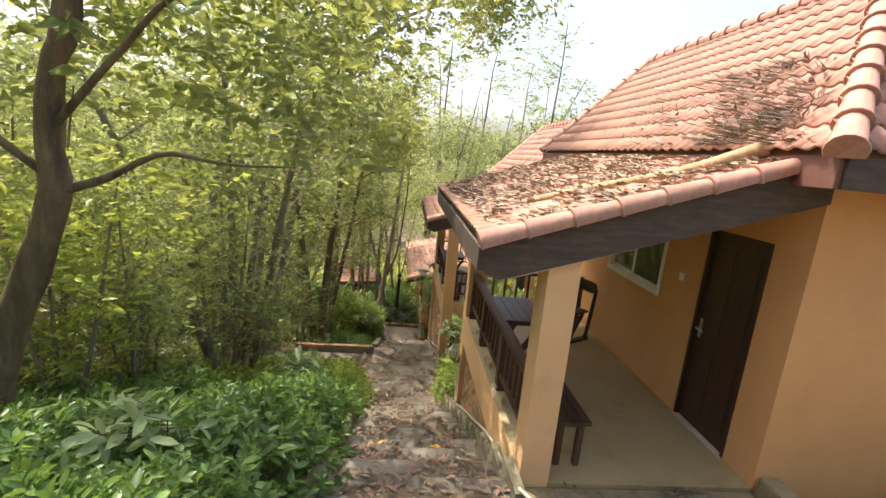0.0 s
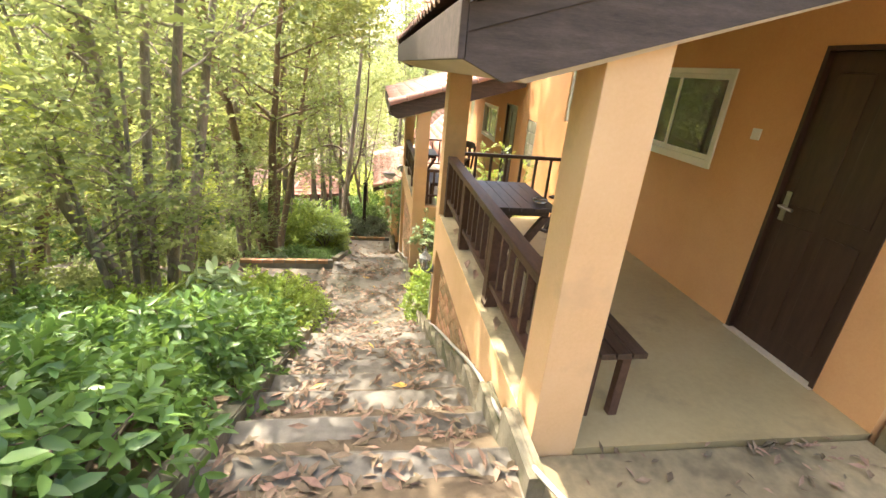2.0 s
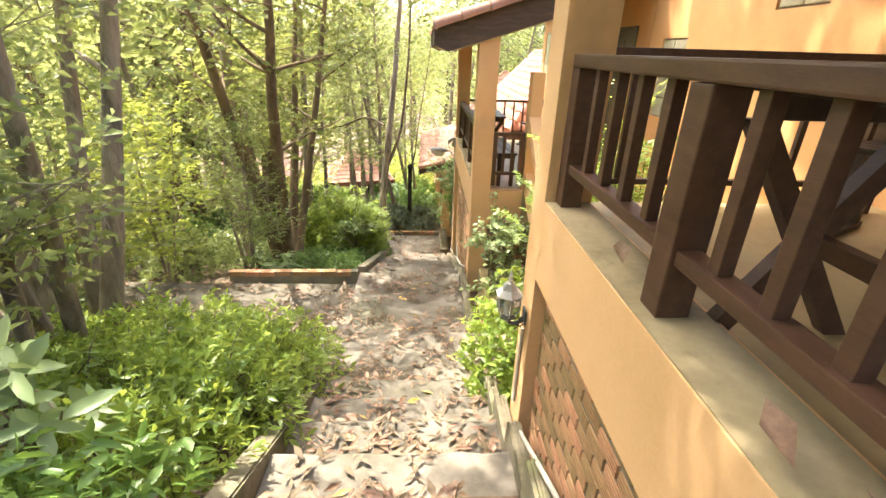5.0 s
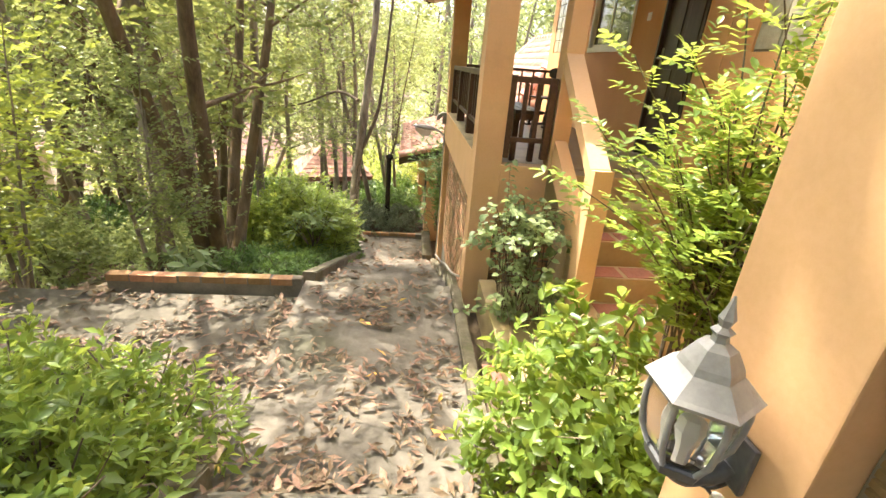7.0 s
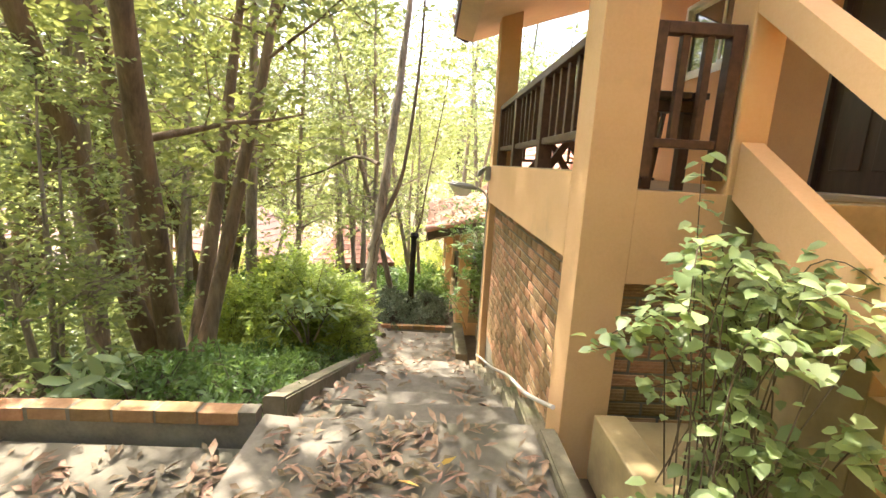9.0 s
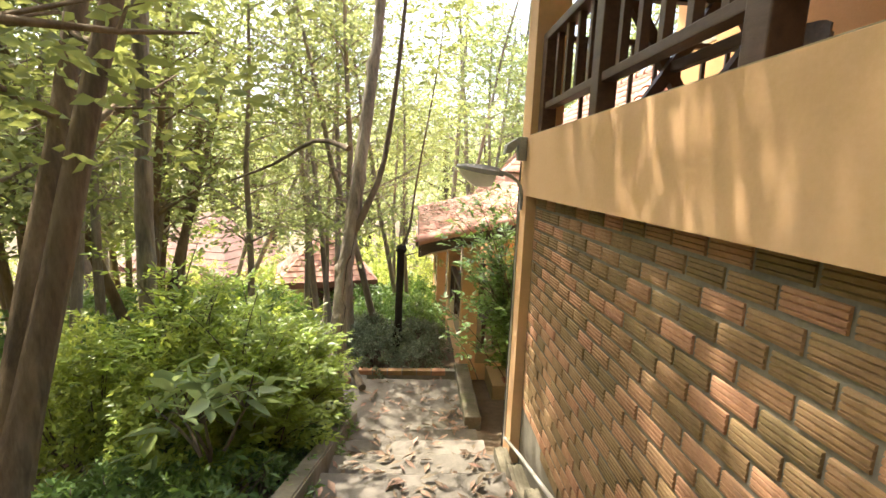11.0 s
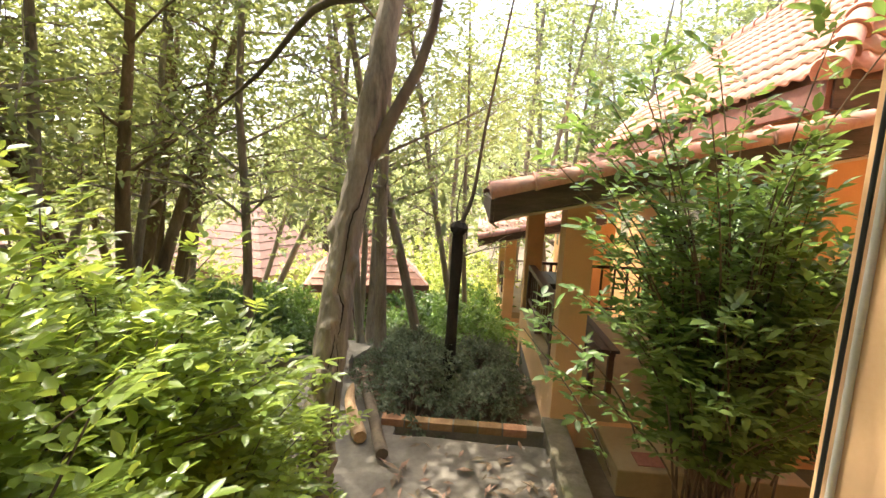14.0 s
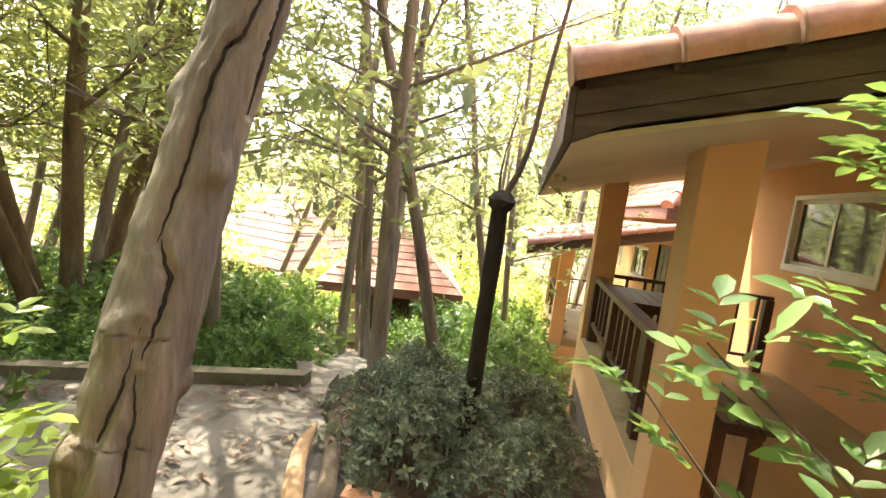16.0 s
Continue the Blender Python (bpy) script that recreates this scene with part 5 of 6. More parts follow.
CRACKS = [
    ([(-1.7, 0.32), (-1.85, 0.35), (-1.98, 0.22), (-2.1, 0.05), (-2.14, -0.3), (-2.25, -0.4), (-2.4, -0.3), (-2.52, -0.38), (-2.6, -0.42)], 0.0045),
    ([(-2.58, -0.35), (-2.63, -0.08), (-2.66, 0.16), (-2.74, 0.14), (-2.84, 0.0)], 0.0055),
    ([(-2.76, -0.2), (-2.88, -0.22), (-2.98, -0.4), (-3.1, -0.5)], 0.003),
    ([(-2.86, -0.02), (-2.95, 0.25), (-3.1, 0.3), (-3.3, 0.3), (-3.6, 0.35)], 0.0032),
    ([(-3.05, -0.7), (-3.15, -0.6), (-3.3, -0.75), (-3.5, -0.8)], 0.003),
    ([(-1.7, 0.95), (-2.0, 0.9), (-2.3, 0.98)], 0.007),
]


def crack_line(rows):
    """Points down a jagged split; rows: height and the angle round the trunk from its open side."""
    out = []
    for (z0, a0), (z1, a1) in zip(rows, rows[1:]):
        for k in range(12):
            f = k / 12
            z, turn = z0 + (z1 - z0) * f, a0 + (a1 - a0) * f
            c = min(CT, key=lambda p: abs(p.z - z))
            a = math.atan2(-0.78, 0.62) + turn + 0.05 * noise.noise(Vector((z * 40, turn * 9, 1.0)))
            r = trunk_radius(z) - 0.007
            out.append(Vector((c.x + math.cos(a) * r, c.y + math.sin(a) * r, z)))
    return out


splits = [crack_line(rows) for rows, w in CRACKS]
bm = bmesh.new()
tube(bm, CT, [trunk_radius(p.z) for p in CT], 84)
lines_at = np.array([tuple(p) for pts in splits for p in pts])
bm.normal_update()
shape = []
for v in bm.verts:
    c = v.co
    bump = 0.012 * noise.noise(Vector((c.x * 5, c.y * 5, c.z * 1.6 + 4))) + 0.007 * noise.noise(Vector((c.x * 24, c.y * 24, c.z * 5))) + 0.004 * noise.noise(Vector((c.x * 60, c.y * 60, c.z * 18)))
    knot = max(0.0, noise.noise(Vector((c.x * 7 + 3, c.y * 7, c.z * 6))) - 0.3) * 0.085
    if c.z < -1.5:
        near = float(np.sqrt(((lines_at - np.array(c)) ** 2).sum(1).min()))
        fade = min(1.0, near / 0.03)
        bump = bump * fade + knot * fade - 0.02 * max(0.0, 1 - near / 0.02) + 0.004 * math.exp(-((near - 0.024) / 0.008) ** 2)
    else:
        bump += knot
    shape.append(bump)
for v, d in zip(bm.verts, shape):
    v.co += v.normal * d
part("trunk", bm, BARK, ct)
for pts, (rows, w) in zip(splits, CRACKS):
    k = len(pts)
    part("crack", tube(bmesh.new(), pts, [0.001 + w * math.sin(math.pi * (i + 0.4) / k) * (0.75 + 0.5 * noise.noise(pts[i] * 30)) for i in range(k)], 6), CHAR, ct, "long dark open crack in the bark")
bm = bmesh.new()
tube(bm, spline([(-0.6, 15.45, -1.9), (-0.42, 15.52, -1.55), (-0.2, 15.75, -0.8), (0.0, 16.1, 1.5), (-0.1, 16.3, 4.0)], 14), [0.05 - 0.003 * k for k in range(14)], 8)
tube(bm, spline([(-0.62, 15.5, -0.9), (-1.1, 16.0, -0.8), (-1.8, 16.6, -1.1), (-2.6, 17.2, -1.35)], 10), [0.035 - 0.0025 * k for k in range(10)], 7)
part("limb", bm, BARK2, ct)
# the last two clusters are added above the view to shade the brick base
crown_on(ct, 61, [(-0.4, 16.0, 5.2), (-0.3, 16.1, 4.0), (-0.9, 15.7, 4.6), (0.1, 16.6, 4.9), (-1.2, 16.4, 3.6), (-0.7, 15.1, 3.5), (-0.9, 14.6, 3.4)], 0.5, 1000, LEAF_TREE, 0.13)
# charred pole-like trunk with young shoots
st = special_trunk("dead_trunk", "slim charred dead trunk with a knobbly cut top", spline([(-0.12, 17.6, -4.4), (-0.1, 17.56, -3.5), (-0.08, 17.53, -2.42)], 18), [0.075 - 0.0012 * k for k in range(18)], CHAR)
bm = bmesh.new()
bmesh.ops.create_icosphere(bm, subdivisions=2, radius=0.085, matrix=Matrix.Translation((-0.08, 17.53, -2.38)))
for v in bm.verts:
    v.co += Vector((noise.noise(v.co * 14), noise.noise(v.co * 14 + Vector((5, 0, 0))), noise.noise(v.co * 14 + Vector((0, 7, 0))))) * 0.035
part("knob", bm, CHAR, st)
bm = bmesh.new()
tube(bm, spline([(-0.06, 17.53, -2.34), (0.06, 17.55, -2.0), (0.16, 17.6, -1.2), (0.45, 17.8, 0.6), (0.6, 17.9, 2.2)], 14), [0.028 - 0.0017 * k for k in range(14)], 6)
tube(bm, spline([(-0.1, 17.53, -2.34), (-0.1, 17.5, -2.1), (-0.02, 17.5, -1.7)], 6), [0.012, 0.01, 0.008, 0.006, 0.005, 0.003], 5)
part("shoot", bm, BARK2, st)
crown_on(st, 62, [(0.45, 17.8, 0.6), (0.6, 17.9, 1.8), (0.35, 17.7, 1.2)], 0.35, 260, LEAF_TREE2, 0.11)
# old twisted tree at the top of the steps
ot = special_trunk("old_tree", "old twisted brown tree with a long low limb", spline([(-3.05, 3.5, 0.1), (-2.81, 3.5, 0.95), (-2.6, 3.5, 1.45), (-2.4, 3.5, 1.99), (-2.43, 3.5, 2.35), (-2.35, 3.5, 2.8), (-2.27, 3.55, 3.2), (-2.2, 3.8, 5.0)], 40), [0.118 - 0.0017 * k for k in range(40)], BARK3)
bm = bmesh.new()
tube(bm, spline([(-2.38, 3.5, 2.0), (-2.1, 3.5, 2.1), (-1.89, 3.5, 2.22), (-1.67, 3.5, 2.31), (-1.3, 3.5, 2.27), (-0.85, 3.5, 2.29)], 14), [0.035 - 0.0022 * k for k in range(14)], 7)
tube(bm, spline([(-2.4, 3.5, 2.4), (-1.9, 3.4, 2.9), (-1.4, 3.3, 3.3), (-0.6, 3.5, 3.5)], 12), [0.03 - 0.002 * k for k in range(12)], 7)
tube(bm, spline([(-2.4, 3.6, 2.0), (-2.9, 3.3, 2.6), (-3.2, 3.0, 3.3)], 10), [0.035 - 0.003 * k for k in range(10)], 7)
# added limb that carries the last four leaf clusters, to dapple the porch wall
tube(bm, spline([(-2.36, 3.85, 4.2), (-1.8, 4.8, 4.4), (-1.0, 6.0, 4.3), (-0.6, 6.9, 4.7)], 12), [0.03 - 0.002 * k for k in range(12)], 7)
part("limb", bm, BARK3, ot)
crown_on(ot, 63, [(-0.9, 4.5, 2.9), (-1.5, 4.2, 3.4), (-2.0, 4.0, 3.6), (-2.6, 4.2, 3.2), (-1.3, 4.8, 3.7), (-1.6, 5.2, 3.0), (-3.0, 3.6, 3.6), (-2.2, 3.4, 4.2), (-0.5, 6.2, 4.0), (-0.8, 6.8, 4.6), (-1.1, 5.8, 3.9), (-0.6, 7.3, 4.8)], 0.42, 1550, LEAF_TREE, 0.14)
# added limb of leaves above the landing's head, shading the first porch and wall
fl0 = special_trunk("tree", "slender leaning tree with a leafy limb over the landing, added for shade", spline([(-2.6, 7.4, -2.1), (-2.5, 7.5, 0.0), (-2.2, 7.7, 2.6), (-1.6, 8.0, 4.4), (-0.6, 8.5, 5.3), (0.5, 9.0, 5.6), (1.4, 9.5, 5.7)], 24), [0.06 - 0.0021 * k for k in range(24)], BARK)
crown_on(fl0, 66, [(-1.2, 7.7, 4.9), (-0.9, 8.3, 5.1), (-0.6, 8.8, 5.3), (-1.3, 8.4, 5.3), (-0.9, 7.3, 4.7), (-0.4, 8.0, 5.4), (-1.0, 9.0, 5.5), (1.2, 9.3, 5.5), (1.5, 9.7, 5.6), (0.9, 9.1, 5.5), (1.7, 9.3, 5.8)], 0.42, 1250, LEAF_TREE, 0.14)
# straight pale trunk behind the bright shrubs
pt = special_trunk("tree", "straight pale-barked tree behind the bright shrubs", spline([(-2.2, 14.3, -4.0), (-2.22, 14.32, -2.4), (-2.17, 14.35, -0.8), (-2.1, 14.4, 1.2), (-2.0, 14.5, 3.4)], 30), [0.085 - 0.0013 * k for k in range(30)], BARK)
crown_on(pt, 67, [(-2.0, 14.5, 3.4), (-2.6, 14.8, 3.0), (-2.4, 14.0, 3.6), (-2.8, 14.3, 3.8)], 0.45, 380, LEAF_TREE2, 0.14)
# added high limb over the path; its leaves shade the landing and second bungalow
hl = thing("tree", "tall leaning tree with one limb over the path, added for shade", "tree")
knotty_trunk(hl, spline([(-2.9, 12.3, -2.8), (-2.8, 12.2, -0.5), (-2.5, 12.0, 2.0), (-1.8, 11.6, 4.2), (-0.6, 11.0, 5.2), (0.9, 10.5, 5.7)], 60), 0.1, 0.02, BARK, 9.0)
bm = bmesh.new()
tube(bm, spline([(-2.5, 12.0, 2.0), (-2.0, 12.8, 2.8), (-1.3, 13.5, 3.2), (-0.3, 13.0, 3.2)], 14), [0.045 - 0.0028 * k for k in range(14)], 7)
part("limb", bm, BARK, hl)
crown_on(hl, 64, [(1.2, 10.4, 5.8), (1.5, 10.7, 5.5), (1.3, 11.4, 5.9), (-1.9, 12.6, 3.7), (-1.5, 12.6, 3.6), (-1.5, 11.5, 3.1), (-1.9, 11.2, 3.4), (-2.1, 11.9, 4.2), (-0.5, 11.75, 2.9), (-0.6, 12.1, 3.4), (-0.4, 11.6, 2.6), (-0.55, 12.5, 3.1), (-1.6, 13.8, 2.9), (-1.9, 14.3, 3.4), (-1.4, 13.3, 2.7), (-0.2, 12.9, 3.1), (-0.6, 13.6, 3.6), (-1.0, 14.2, 4.0), (-0.5, 14.5, 3.2), (-0.3, 14.0, 2.8), (-0.3, 14.9, 3.0)], 0.42, 2300, LEAF_TREE, 0.14)


# ---- porch stair of the second bungalow ----
stair = thing("porch_stair", "cream plastered porch stair with red-tiled treads", "stair", (0, 0, 0))
for k in range(5):
    y0, z = 9.05 + 0.24 * k, -1.733 + 0.206 * k
    tr = part("tread", boxes((1.63 if k == 0 else 1.79, 2.93, y0, y0 + 0.2395 if k < 4 else 10.21, -2.3, z), bevel=0.006), FLOORM, stair, "worn beige cement tread")
    for i in range(4 if k < 3 else 0):
        x = 1.85 + 0.27 * i
        part("tile", boxes((x, x + 0.23, y0 + 0.02, y0 + 0.2, z + 0.001, z + 0.007), bevel=0.002), REDTILE, tr)
part("newel", prism(bmesh.new(), [(9.16, -1.732), (9.32, -1.732), (9.38, -0.72), (9.22, -0.7)], "x", 1.65, 1.785), CREAM, stair, "square cream end post")
part("handrail", prism(bmesh.new(), [(9.23, -0.86), (9.3, -0.7), (10.4, 0.18), (10.4, 0.02)], "x", 1.645, 1.79), CREAM, stair, "sloping cream plastered handrail")
part("stringer", prism(bmesh.new(), [(9.2, -1.52), (9.2, -1.27), (10.215, -0.66), (10.215, -0.92)], "x", 1.665, 1.77), CREAM, stair)
part("upper_post", boxes((1.64, 1.795, 10.225, 10.4, -1.3, 0.55), bevel=0.01), CREAM, stair)
sr = thing("side_railing", "brown timber railing panel beside the porch stair", "railing", (0, 10.27, -0.9))
part("frame", boxes((1.225, 1.275, -0.03, 0.03, 0.06, 0.74), (1.565, 1.625, -0.03, 0.03, 0.06, 0.74), bevel=0.004), RAILWOOD, sr)
part("top_rail", boxes((1.276, 1.564, -0.03, 0.03, 0.69, 0.74), bevel=0.004), RAILWOOD, sr)
part("bottom_rail", boxes((1.276, 1.564, -0.025, 0.025, 0.2, 0.24), bevel=0.004), RAILWOOD, sr)
for x in (1.35, 1.46):
    part("bar", boxes((x, x + 0.035, -0.018, 0.018, 0.241, 0.689), bevel=0.003), RAILWOOD, sr)

# ---- porch furniture ----
def picnic_table(at, label):
    t = thing("porch_table", label, "table", at, group="porch tables")
    for k in range(5):
        part("plank", boxes((-0.25 + 0.1 * k, -0.153 + 0.1 * k, -0.43, 0.43, 0.695, 0.725), bevel=0.004), DARKWOOD, t)
    for y in (-0.3, 0.3):
        part("cleat", boxes((-0.22, 0.22, y - 0.025, y + 0.025, 0.63, 0.694), bevel=0.004), DARKWOOD, t)
        for s, d in ((1, 0.0), (-1, 0.045)):
            part("leg", prism(bmesh.new(), [(-0.22 * s - 0.03, 0.0), (-0.22 * s + 0.04, 0.0), (0.2 * s + 0.03, 0.629), (0.2 * s - 0.04, 0.629)], "y", y - 0.0225 + d - 0.022, y + d), RAILWOOD, t)
    part("stretcher", boxes((-0.02, 0.02, -0.29, 0.26, 0.3, 0.35), bevel=0.003), RAILWOOD, t)
    return t


def bench(at, length, label):
    t = thing("porch_bench", label, "bench", at, group="porch benches")
    for k in range(3):
        part("slat", boxes((-0.125 + 0.085 * k, -0.048 + 0.085 * k, -length / 2, length / 2, 0.435, 0.465), bevel=0.004), DARKWOOD, t)
    for y in (-length / 2 + 0.09, length / 2 - 0.13):
        part("cleat", boxes((-0.11, 0.11, y - 0.02, y + 0.06, 0.38, 0.434), bevel=0.003), RAILWOOD, t)
        for x in (-0.085, 0.085):
            part("leg", boxes((x - 0.025, x + 0.025, y, y + 0.05, 0.0, 0.379), bevel=0.004), RAILWOOD, t)
    return t


def chair(at, rz, label):
    t = thing("porch_chair", label, "chair", at, group="porch chairs", rz=rz)
    for k in range(4):
        part("slat", boxes((-0.2, 0.2, -0.19 + 0.097 * k, -0.1 + 0.097 * k, 0.405, 0.43), bevel=0.004), DARKWOOD, t)
    for x in (-0.19, 0.19):
        part("leg", prism(bmesh.new(), [(-0.2, 0), (-0.15, 0), (0.1, 0.404), (0.05, 0.404)], "x", x - 0.02, x + 0.02), DARKWOOD, t)
        part("back_post", prism(bmesh.new(), [(0.13, 0), (0.18, 0), (0.285, 0.76), (0.24, 0.76)], "x", x + 0.021, x + 0.055), DARKWOOD, t)
        part("foot", boxes((x - 0.025, x + 0.06, -0.22, 0.22, 0.0, 0.03), bevel=0.004), DARKWOOD, t)
    bm = bmesh.new()
    rows = []
    for k in range(13):
        u = k / 6 - 1
        x, bow = 0.245 * u, 0.045 * u * u
        hh = 0.08 * (1 - abs(u) ** 7 * 0.45)
        rows.append([bm.verts.new((x, 0.262 - bow + d + 0.12 * dz, 0.765 + dz)) for d, dz in ((0, -hh), (0, hh), (0.024, hh), (0.024, -hh))])
    for p, q in zip(rows, rows[1:]):
        for k in range(4):
            bm.faces.new((p[k], p[(k + 1) % 4], q[(k + 1) % 4], q[k]))
    bm.faces.new(rows[0][::-1])
    bm.faces.new(rows[-1])
    bmesh.ops.recalc_face_normals(bm, faces=bm.faces)
    part("backrest", bm, DARKWOOD, t, "curved dark wooden backrest with rounded ends")
    return t


def ashtray(at):
    bm = bmesh.new()
    prof = [(0.0, 0.0), (0.055, 0.0), (0.065, 0.012), (0.06, 0.03), (0.05, 0.03), (0.045, 0.012), (0.0, 0.01)]
    rows = [[bm.verts.new((r * math.cos(a), r * math.sin(a), z)) for a in [2 * math.pi * k / 18 for k in range(18)]] for r, z in prof[1:-1]]
    for p, q in zip(rows, rows[1:]):
        for k in range(18):
            f = bm.faces.new((p[k], p[(k + 1) % 18], q[(k + 1) % 18], q[k]))
            f.smooth = True
    bm.faces.new(rows[0][::-1])
    bm.faces.new(rows[-1])
    solid("ashtray", bm, CLEAR, "round clear glass ashtray on the porch table", "ashtray", at=at)


for (bx, by, bz), who in ((B1, "first"), (B2, "second"), (B3, "third")):
    picnic_table((bx + 1.4, by + 5.38, bz), "dark plank table with crossed legs on the %s porch" % who)
    bench((bx + 1.44, by + 4.02, bz), 1.2, "dark slatted bench along the %s porch balustrade" % who)
    if bz > -3:
        chair((bx + 2.45, by + 6.4, bz), -60, "dark wooden chair with curved back on the %s porch" % who)
ashtray((1.56, 5.15, 0.726))

# ---- lamps ----
BOWL = surface("clouded_plastic", (0.5, 0.5, 0.46), (0.6, 0.6, 0.56), (0.68, 0.68, 0.64), 5, 40, 0.3, 0.05)
BOWL.node_tree.nodes["Principled BSDF"].inputs["Transmission Weight"].default_value = 0.55
def lantern(at):
    """Six-sided wall lantern on a curled bracket; origin at the wall plate."""
    t = thing("wall_lantern", "grey six-sided wall lantern with clear panes", "lamp", at)
    cx = -0.115
    def ring(r, z, n=6):
        return [(cx + r * math.cos(math.pi / 6 + k * math.pi / 3), r * math.sin(math.pi / 6 + k * math.pi / 3), z) for k in range(n)]
    def lathe(rows, smooth=False):
        bm = bmesh.new()
        vs = [[bm.verts.new(c) for c in ring(r, z)] for r, z in rows]
        for p, q in zip(vs, vs[1:]):
            for k in range(6):
                bm.faces.new((p[k], p[(k + 1) % 6], q[(k + 1) % 6], q[k]))
        bm.faces.new(vs[0][::-1])
        bm.faces.new(vs[-1])
        return bm
    part("roof", lathe([(0.086, 0.128), (0.09, 0.136), (0.082, 0.142), (0.055, 0.168), (0.05, 0.172), (0.046, 0.185), (0.03, 0.212), (0.014, 0.222), (0.012, 0.232)]), GREYMETAL, t, "grey bell-shaped lantern cap")
    part("finial", lathe([(0.012, 0.232), (0.018, 0.24), (0.008, 0.248), (0.013, 0.262), (0.007, 0.28), (0.002, 0.3)]), GREYMETAL, t)
    part("glass", lathe([(0.05, -0.008), (0.066, 0.03), (0.071, 0.07), (0.072, 0.1), (0.066, 0.127)]), CLEAR, t)
    bars = [(0.05, -0.012), (0.07, 0.03), (0.076, 0.07), (0.077, 0.1), (0.072, 0.13)]
    for k in range(6):
        a = math.pi / 6 + k * math.pi / 3
        part("bar", tube(bmesh.new(), [(cx + r * math.cos(a), r * math.sin(a), z) for r, z in bars], 0.0055, 5), GREYMETAL, t)
    part("cup", lathe([(0.012, -0.06), (0.03, -0.045), (0.052, -0.03), (0.056, -0.012), (0.05, -0.008)]), DKMETAL, t)
    part("bulb", lathe([(0.012, -0.005), (0.014, 0.03), (0.024, 0.06), (0.02, 0.08), (0.006, 0.09)]), WHITE, t)
    part("arm", tube(bmesh.new(), spline([(cx, 0, -0.058), (cx + 0.03, 0, -0.078), (cx + 0.075, 0, -0.07), (cx + 0.105, 0, -0.04)], 10), [0.012] * 6 + [0.015, 0.018, 0.02, 0.022], 8), DKMETAL, t)
    part("wall_plate", boxes((-0.014, -0.001, -0.04, 0.04, -0.075, 0.03), bevel=0.006), DKMETAL, t)
    part("wire", tube(bmesh.new(), spline([(-0.01, -0.01, -0.075), (-0.03, 0.0, -0.1), (-0.06, 0.02, -0.095), (-0.03, 0.03, -0.11), (-0.006, 0.0, -0.13)], 12), 0.004, 5), CABLE, t)
    return t


lantern((0.979, 6.855, -0.66)).scale = (0.95, 0.95, 0.95)
solid("floor_tile", boxes((1.76, 2.04, 2.68, 2.92, -0.0302, -0.022), bevel=0.003), REDTILE, "loose red floor tile on the stained apron", "tile")
solid("conduit", tube(bmesh.new(), spline([(0.97, 6.85, -0.77), (0.968, 6.86, -1.0), (0.968, 6.87, -1.35)], 6), 0.011, 8), PIPE, "beige plastic conduit on the pillar", "pipe")

sl = thing("street_lamp", "grey cobra-head lamp on a bent arm at the pillar", "lamp", (0.978, 13.76, -1.14))
sl.scale = (1.25, 1.25, 1.25)
part("arm", tube(bmesh.new(), spline([(-0.012, 0, -0.2), (-0.014, 0, -0.08), (-0.06, -0.01, -0.01), (-0.2, -0.02, 0.05)], 12), 0.011, 8), GREYMETAL, sl)
bm = bmesh.new()
vs = []
for x, w, zt, zb in ((-0.13, 0.02, 0.03, 0.0), (-0.17, 0.045, 0.055, 0.005), (-0.26, 0.06, 0.07, 0.015), (-0.36, 0.058, 0.072, 0.035), (-0.42, 0.03, 0.066, 0.05)):
    vs.append([bm.verts.new((x, y, z)) for y, z in ((-w, zb), (-w, (zt + zb) / 2), (-w * 0.5, zt), (w * 0.5, zt), (w, (zt + zb) / 2), (w, zb))])
for p, q in zip(vs, vs[1:]):
    for k in range(6):
        f = bm.faces.new((p[k], p[(k + 1) % 6], q[(k + 1) % 6], q[k]))
bm.faces.new(vs[0])
bm.faces.new(vs[-1][::-1])
bmesh.ops.recalc_face_normals(bm, faces=bm.faces)
part("head", bm, GREYMETAL, sl, "weathered grey lamp head")
part("lens", prism(bmesh.new(), [(-0.18, 0.004), (-0.21, -0.06), (-0.3, -0.065), (-0.38, -0.01), (-0.405, 0.04), (-0.26, 0.012)], "y", -0.05, 0.05), BOWL, sl, "clear plastic lamp bowl")
part("control_box", boxes((-0.05, -0.002, -0.04, 0.04, 0.1, 0.24), bevel=0.006), GREYMETAL, sl)
fl = thing("flood_light", "small grey floodlight on the pillar", "lamp", (0.978, 13.78, -0.86))
part("bracket", tube(bmesh.new(), [(-0.001, 0, 0.0), (-0.05, 0, 0.02), (-0.07, 0, -0.02)], 0.008, 6), GREYMETAL, fl)
part("housing", prism(bmesh.new(), [(-0.06, 0.02), (-0.15, -0.04), (-0.16, -0.11), (-0.12, -0.1), (-0.055, -0.03)], "y", -0.06, 0.06), GREYMETAL, fl)
solid("cable", tube(bmesh.new(), spline([(0.972, 13.868, -0.95), (0.968, 13.872, -2.2), (0.966, 13.875, -3.3), (0.955, 13.88, -3.55)], 12), 0.006, 6), CABLE, "black cable clipped down the pillar", "cable")
solid("conduit", tube(bmesh.new(), spline([(0.974, 13.845, -1.4), (0.972, 13.845, -3.4)], 8), 0.009, 6), PIPE, "thin grey conduit down the pillar", "pipe")
hose = spline([(0.93, 2.7, 0.32), (0.93, 3.3, 0.02), (0.93, 4.2, -0.22), (0.94, 5.1, -0.62), (0.94, 6.0, -1.02), (0.95, 6.7, -1.38)], 40)
